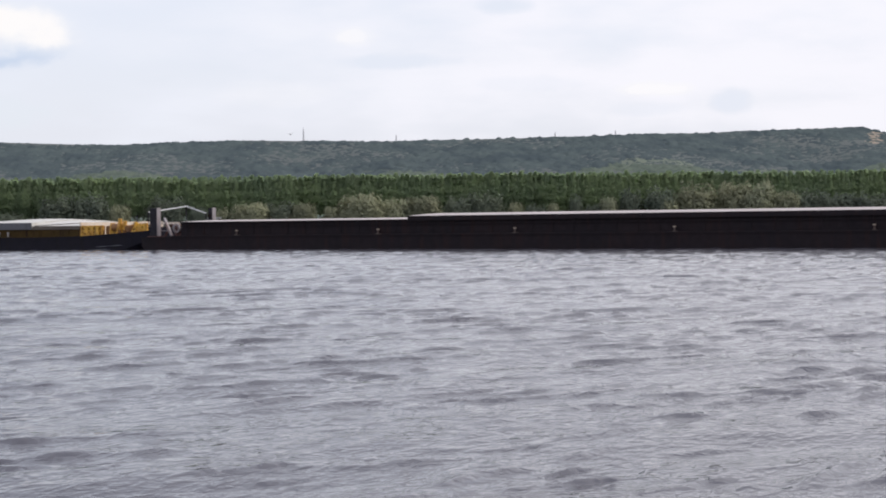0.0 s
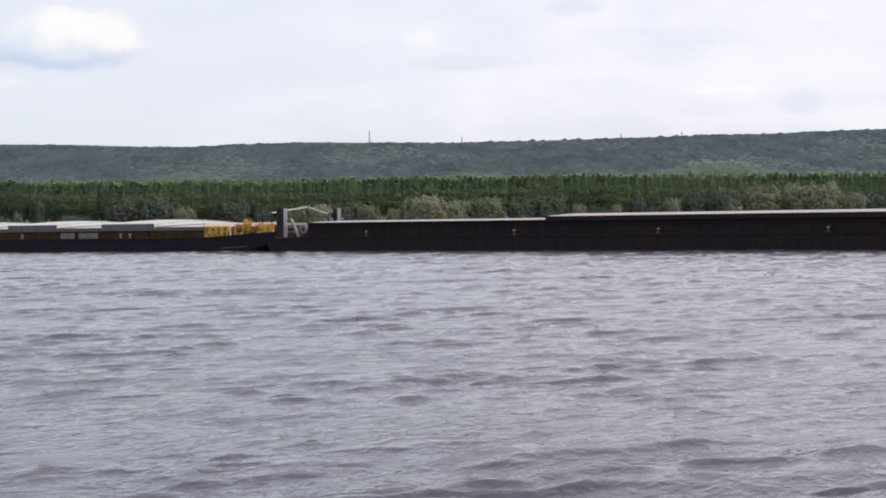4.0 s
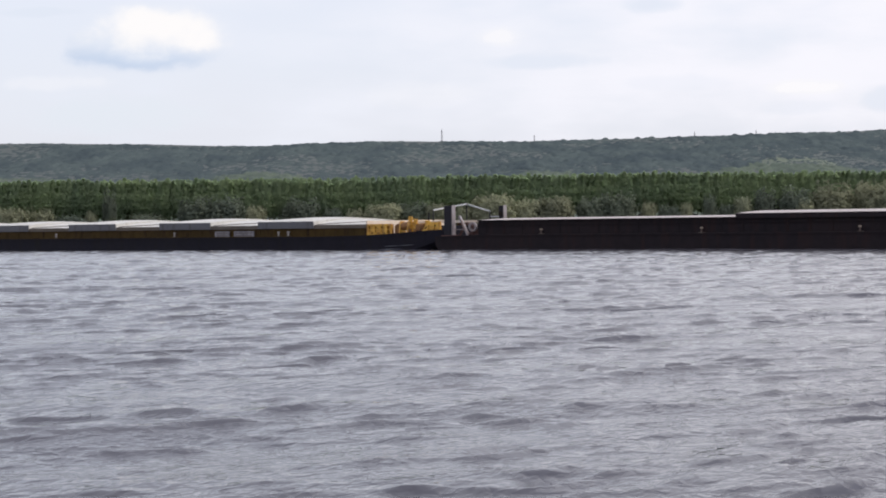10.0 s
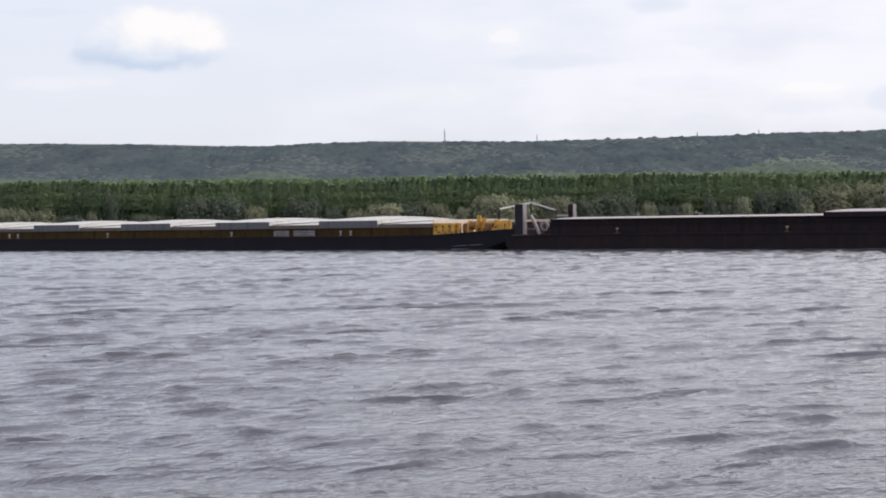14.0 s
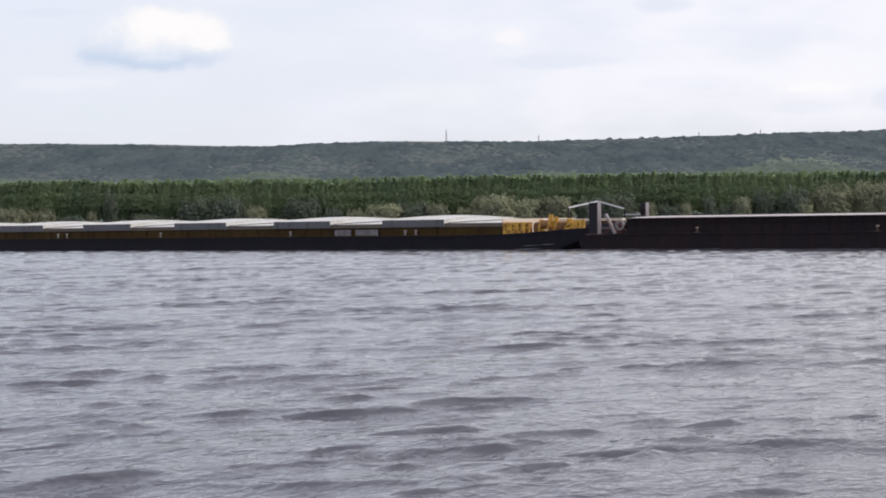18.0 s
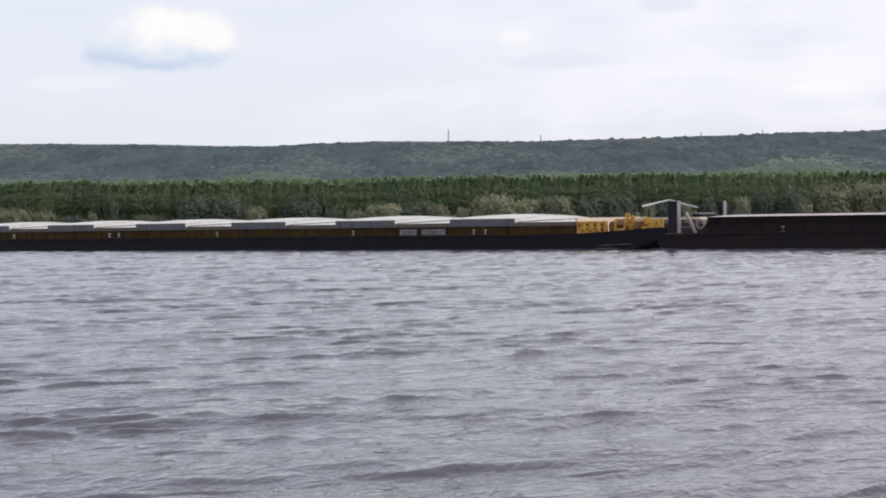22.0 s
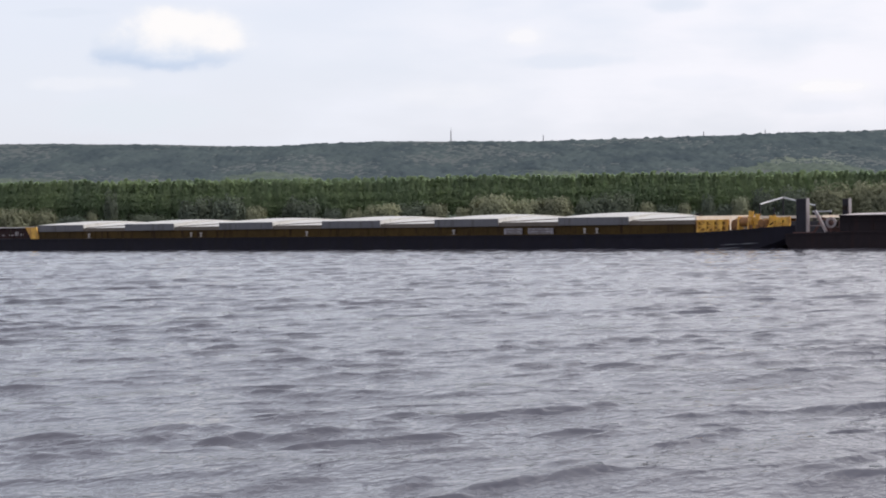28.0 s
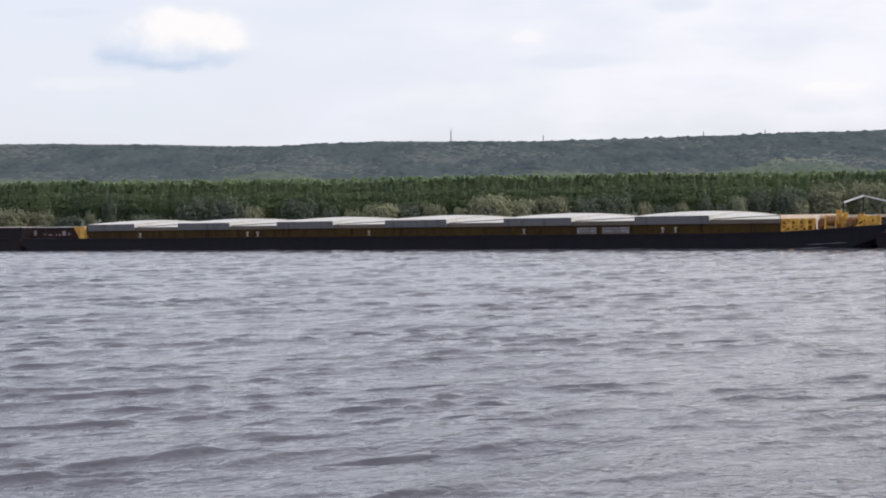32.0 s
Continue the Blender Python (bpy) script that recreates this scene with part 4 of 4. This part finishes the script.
def black_barge(gate=True):
    root = new("hopper_barge")
    stations = BLACK_STATIONS if gate else LIGHTER_STATIONS
    hull(root, BLACK, stations, "tarred black steel hull")
    rail_strip(root, "strake", BLACK, stations[:-1], -0.12, 0.10, 0.06)
    for y in (0.12, 9.9):
        bm = bm_new()
        box(bm, 2.0, 68.0, y, y + 0.12, 1.06, 2.06)
        part("coaming", bm, BLACK, root, "black coaming plate")
    for x in (2.0, 67.88):
        bm = bm_new()
        box(bm, x, x + 0.12, 0.24, 9.9, 1.06, 2.0)
        part("end_coaming", bm, BLACK, root)
    for z in (1.70, 1.98):
        bm = bm_new()
        box(bm, 2.0, 68.0, 0.02, 0.12, z, z + 0.07)
        part("coaming_rib", bm, BLACK, root)
    for i in range(44):
        x = 2.6 + i * 1.5
        bm = bm_new()
        box(bm, x, x + 0.05, 0.09, 0.12, 1.06, 1.98)
        part("stiffener", bm, BLACK, root)
    n_low, n_high = 4, 8
    for i in range(n_low):
        x0 = 2.0 + 19.7 * i / n_low
        arch_cover(root, "hatch_cover", x0, x0 + 19.7 / n_low - 0.02, 0.0, 10.1, 2.05, 0.13, PINKISH, BLACK, 1.95)
    edge, rise = (2.27, 0.18) if gate else (2.02, 0.06)
    for i in range(n_high):
        x0 = 21.7 + 46.0 * i / n_high
        arch_cover(root, "hatch_cover", x0, x0 + 46.0 / n_high - 0.02, -0.06, 10.16, edge, rise, PINKISH, BLACK, 1.95)
    if not gate:
        for y in (0.12, 9.9):
            bm = bm_new()
            box(bm, 68.0, 74.6, y, y + 0.12, 1.06, 1.97)
            part("coaming", bm, BLACK, root)
        bm = bm_new()
        box(bm, 68.0, 74.7, 0.02, 10.1, 1.974, 2.03)
        part("fore_roof", bm, PINKISH, root, "flat pale fore roof")
        bm = bm_new()
        box(bm, 74.48, 74.6, 0.24, 9.9, 1.06, 1.97)
        part("end_coaming", bm, BLACK, root)
    for x in (7.3, 19.35, 29.95, 41.2, 53.8):
        bollard(root, x, 1.04, FIT, 0.0, DECK)
    if gate:
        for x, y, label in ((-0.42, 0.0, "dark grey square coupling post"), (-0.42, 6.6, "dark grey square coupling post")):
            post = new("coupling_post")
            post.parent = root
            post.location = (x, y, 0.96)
            # dark column and pale side strip: shaded and sunlit faces put into paint
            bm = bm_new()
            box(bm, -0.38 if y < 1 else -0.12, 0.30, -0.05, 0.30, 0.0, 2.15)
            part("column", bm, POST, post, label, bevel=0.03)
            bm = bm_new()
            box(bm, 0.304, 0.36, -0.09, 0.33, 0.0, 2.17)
            part("lit_side", bm, PALE, post, "pale side strip for the sunlit face")
            bm = bm_new()
            box(bm, -0.55, 0.55, -0.15, 0.65, 0.0, 0.08)
            part("foot_plate", bm, RUST, post)
            if y > 1:
                bm = bm_new()
                box(bm, -0.08, 0.20, -0.12, -0.052, 1.45, 1.7)
                part("lamp_box", bm, DARK, post)
        # raking strut, hose reel and pipes behind the near post
        bm = bm_new()
        beam(bm, (0.36, 0.2, 2.35), (1.08, 0.2, 1.05), 0.21, 0.15)
        part("raking_strut", bm, PALE, root, "pale raking strut")
        bm = bm_new()
        beam(bm, (-0.6, 0.25, 1.42), (0.9, 0.25, 1.42), 0.05)
        part("cross_bar", bm, PALE, root)
        bm = bm_new()
        beam(bm, (0.1, 0.6, 1.0), (0.7, 0.6, 1.9), 0.12)
        beam(bm, (0.7, 0.6, 1.9), (1.6, 0.6, 1.3), 0.12)
        part("rust_brace", bm, RUST, root, "rust-red brace")
        winch = new("mooring_winch")
        winch.parent = root
        winch.location = (1.15, 1.5, 1.05)
        bm = bm_new()
        box(bm, -0.55, 0.5, -0.4, 0.4, 0.0, 0.22)
        part("bed", bm, RUST, winch, "rust-red winch bed")
        for s in (-0.42, 0.36):
            bm = bm_new()
            ring_loft(bm, [[(s + d, -0.36, 0.22), (s + d, 0.36, 0.22), (s + d, 0.2, 0.78), (s + d, -0.2, 0.78)] for d in (-0.05, 0.05)])
            part("cheek", bm, RUST, winch)
        bm = bm_new()
        rod(bm, (-0.36, 0, 0.5), (0.30, 0, 0.5), 0.2, 0.2, 14)
        part("drum", bm, DARK, winch)
        reel = new("hose_reel")
        reel.parent = root
        reel.location = (1.28, 0.5, 1.60)
        bm = bm_new()
        n = 18
        rings = []
        for i in range(n + 1):
            a = 2 * math.pi * i / n
            c, s = math.cos(a), math.sin(a)
            rings.append([(c * r, y, s * r) for r, y in ((0.20, -0.08), (0.34, -0.08), (0.34, 0.08), (0.20, 0.08))])
        ring_loft(bm, rings, False)
        part("rim", bm, PALE, reel)
        bm = bm_new()
        rod(bm, (0, -0.12, 0), (0, 0.3, 0), 0.08, 0.08, 8)
        beam(bm, (0, 0, -0.75), (0, 0, 0), 0.08)
        part("stand", bm, RUST, reel)
    return tagged(root, "long black steel hopper barge with low closed covers", "barge", "barges of the tow")


def work_pontoon():
    """An unseen flat pontoon, added beyond the yellow bow to carry a gabled pipe frame."""
    root = new("work_pontoon")
    bm = bm_new()
    rings = []
    for x, zb in ((-12.0, 0.2), (-11.0, -0.6), (-4.0, -0.6), (-3.0, 0.2)):
        rings.append([(x, 10.75, 0.85), (x, 10.75, zb), (x, 16.5, zb), (x, 16.5, 0.85)])
    ring_loft(bm, rings)
    part("hull", bm, NAVY, root)
    bm = bm_new()
    box(bm, -11.9, -3.1, 10.85, 16.4, 0.854, 0.90)
    part("deck", bm, DECK, root)
    near, peak, far = Vector((-6.2, 6.25, 2.86)), Vector((-7.33, 12.33, 3.34)), Vector((-4.5, 11.34, 2.74))
    for a in (near, far):
        bm = bm_new()
        beam(bm, a, peak, 0.09)
        part("rafter", bm, PIPE, root, "pale bent pipe rafter")
    for p, foot in ((near, 2.06), (far, 0.88), (peak, 0.88)):
        bm = bm_new()
        beam(bm, (p.x, p.y, foot), p, 0.07)
        part("leg", bm, POST, root)
    bm = bm_new()
    beam(bm, (-5.1, 12.2, 2.33), (-3.7, 12.2, 2.33), 0.10)
    part("rail", bm, PIPE, root)
    for x in (-5.0, -3.8):
        bm = bm_new()
        beam(bm, (x, 12.2, 0.88), (x, 12.2, 2.28), 0.08)
        part("rail_post", bm, POST, root)
    return tagged(root, "flat dark pontoon added under a gabled pipe frame", "pontoon")


def flying_insect():
    """A large pale insect that flies past close to the eye: tapered body, head, two pairs of wings."""
    root = new("flying_insect")
    rings = []
    for k in range(9):
        f = k / 8
        r = 0.0008 + 0.0042 * math.sin(math.pi * f) ** 0.7 * (1.0 if f > 0.5 else 0.8)
        rings.append([(r * math.cos(a * math.pi / 4), 0.012 - 0.024 * f, r * math.sin(a * math.pi / 4)) for a in range(8)])
    bm = bm_new()
    ring_loft(bm, rings)
    part("body", bm, INSECT, root, smooth=True)
    bm = bm_new()
    bmesh.ops.create_icosphere(bm, subdivisions=2, radius=0.0032)
    bmesh.ops.translate(bm, verts=bm.verts[:], vec=(0, -0.0135, 0.0004))
    part("head", bm, INSECT, root, smooth=True)
    for side in (-1, 1):
        for y, span, chord, lift in ((-0.003, 0.017, 0.006, 0.35), (0.003, 0.013, 0.005, 0.15)):
            outline = []
            for k in range(10):
                a = 2 * math.pi * k / 10
                d = span * 0.5 * (1 - math.cos(a))
                outline.append((side * (0.003 + d), y + chord * 0.5 * math.sin(a), 0.003 + lift * d))
            bm = bm_new()
            ring_loft(bm, [outline, [(x, yy, z + 0.0003) for x, yy, z in outline]])
            part("wing", bm, INSECT_WING, root)
    root.scale = (1.35, 1.35, 1.35)
    return tagged(root, "pale large-winged insect flying low over the river", "insect")


INSECT_FLY = flying_insect()
PONTOON = work_pontoon()
BARGE_Y = yellow_barge()
BARGE_B = black_barge()
BARGE_C = black_barge(False)


# ---- what moves ----
def tow_place(t):
    """The coupling point's way along its line."""
    s = -13.15 + 1.6705 * t + 0.00133 * t * t
    return Vector((0, 125, 0)) + ALONG * s


def motions():
    times = [0, 4, 8, 12, 16, 20, 24, 28, 32]
    for ob, shift in ((BARGE_Y, 0.0), (PONTOON, 0.0), (BARGE_B, 0.0), (BARGE_C, -152.4)):
        rows = []
        for t in times:
            p = tow_place(t) + ALONG * shift
            rows.append((t, pose(p.x, p.y, p.z, 0, 0, -LEAN)))
        walk(ob, rows)
    for ob, (vx, vy) in ((WATER_A, DRIFT_A), (WATER_B, DRIFT_B)):
        walk(ob, [(t, pose(vx * t, vy * t, 0)) for t in (0, 16, 32)])
    # the insect comes straight up the river, passes beside the eye and is gone behind it
    walk(INSECT_FLY, [(t, pose(-0.104 + 0.92 * t, 14.5 - 9.67 * t, 2.75 - 0.50 * t, 0, 0, 5)) for t in (0, 0.5, 1.0, 1.5, 2.0, 2.5)]
         + [(t, pose(2.2 + 0.9 * (t - 2.5), -9.7 - 9.67 * (t - 2.5), 1.5, 0, 0, 5)) for t in (3.5, 12.0, 22.0, 32.0)])
    walk(CLOUDS, [(t, pose(2.1 * (t - 13), 4600, 0)) for t in (0, 16, 32)])


motions()
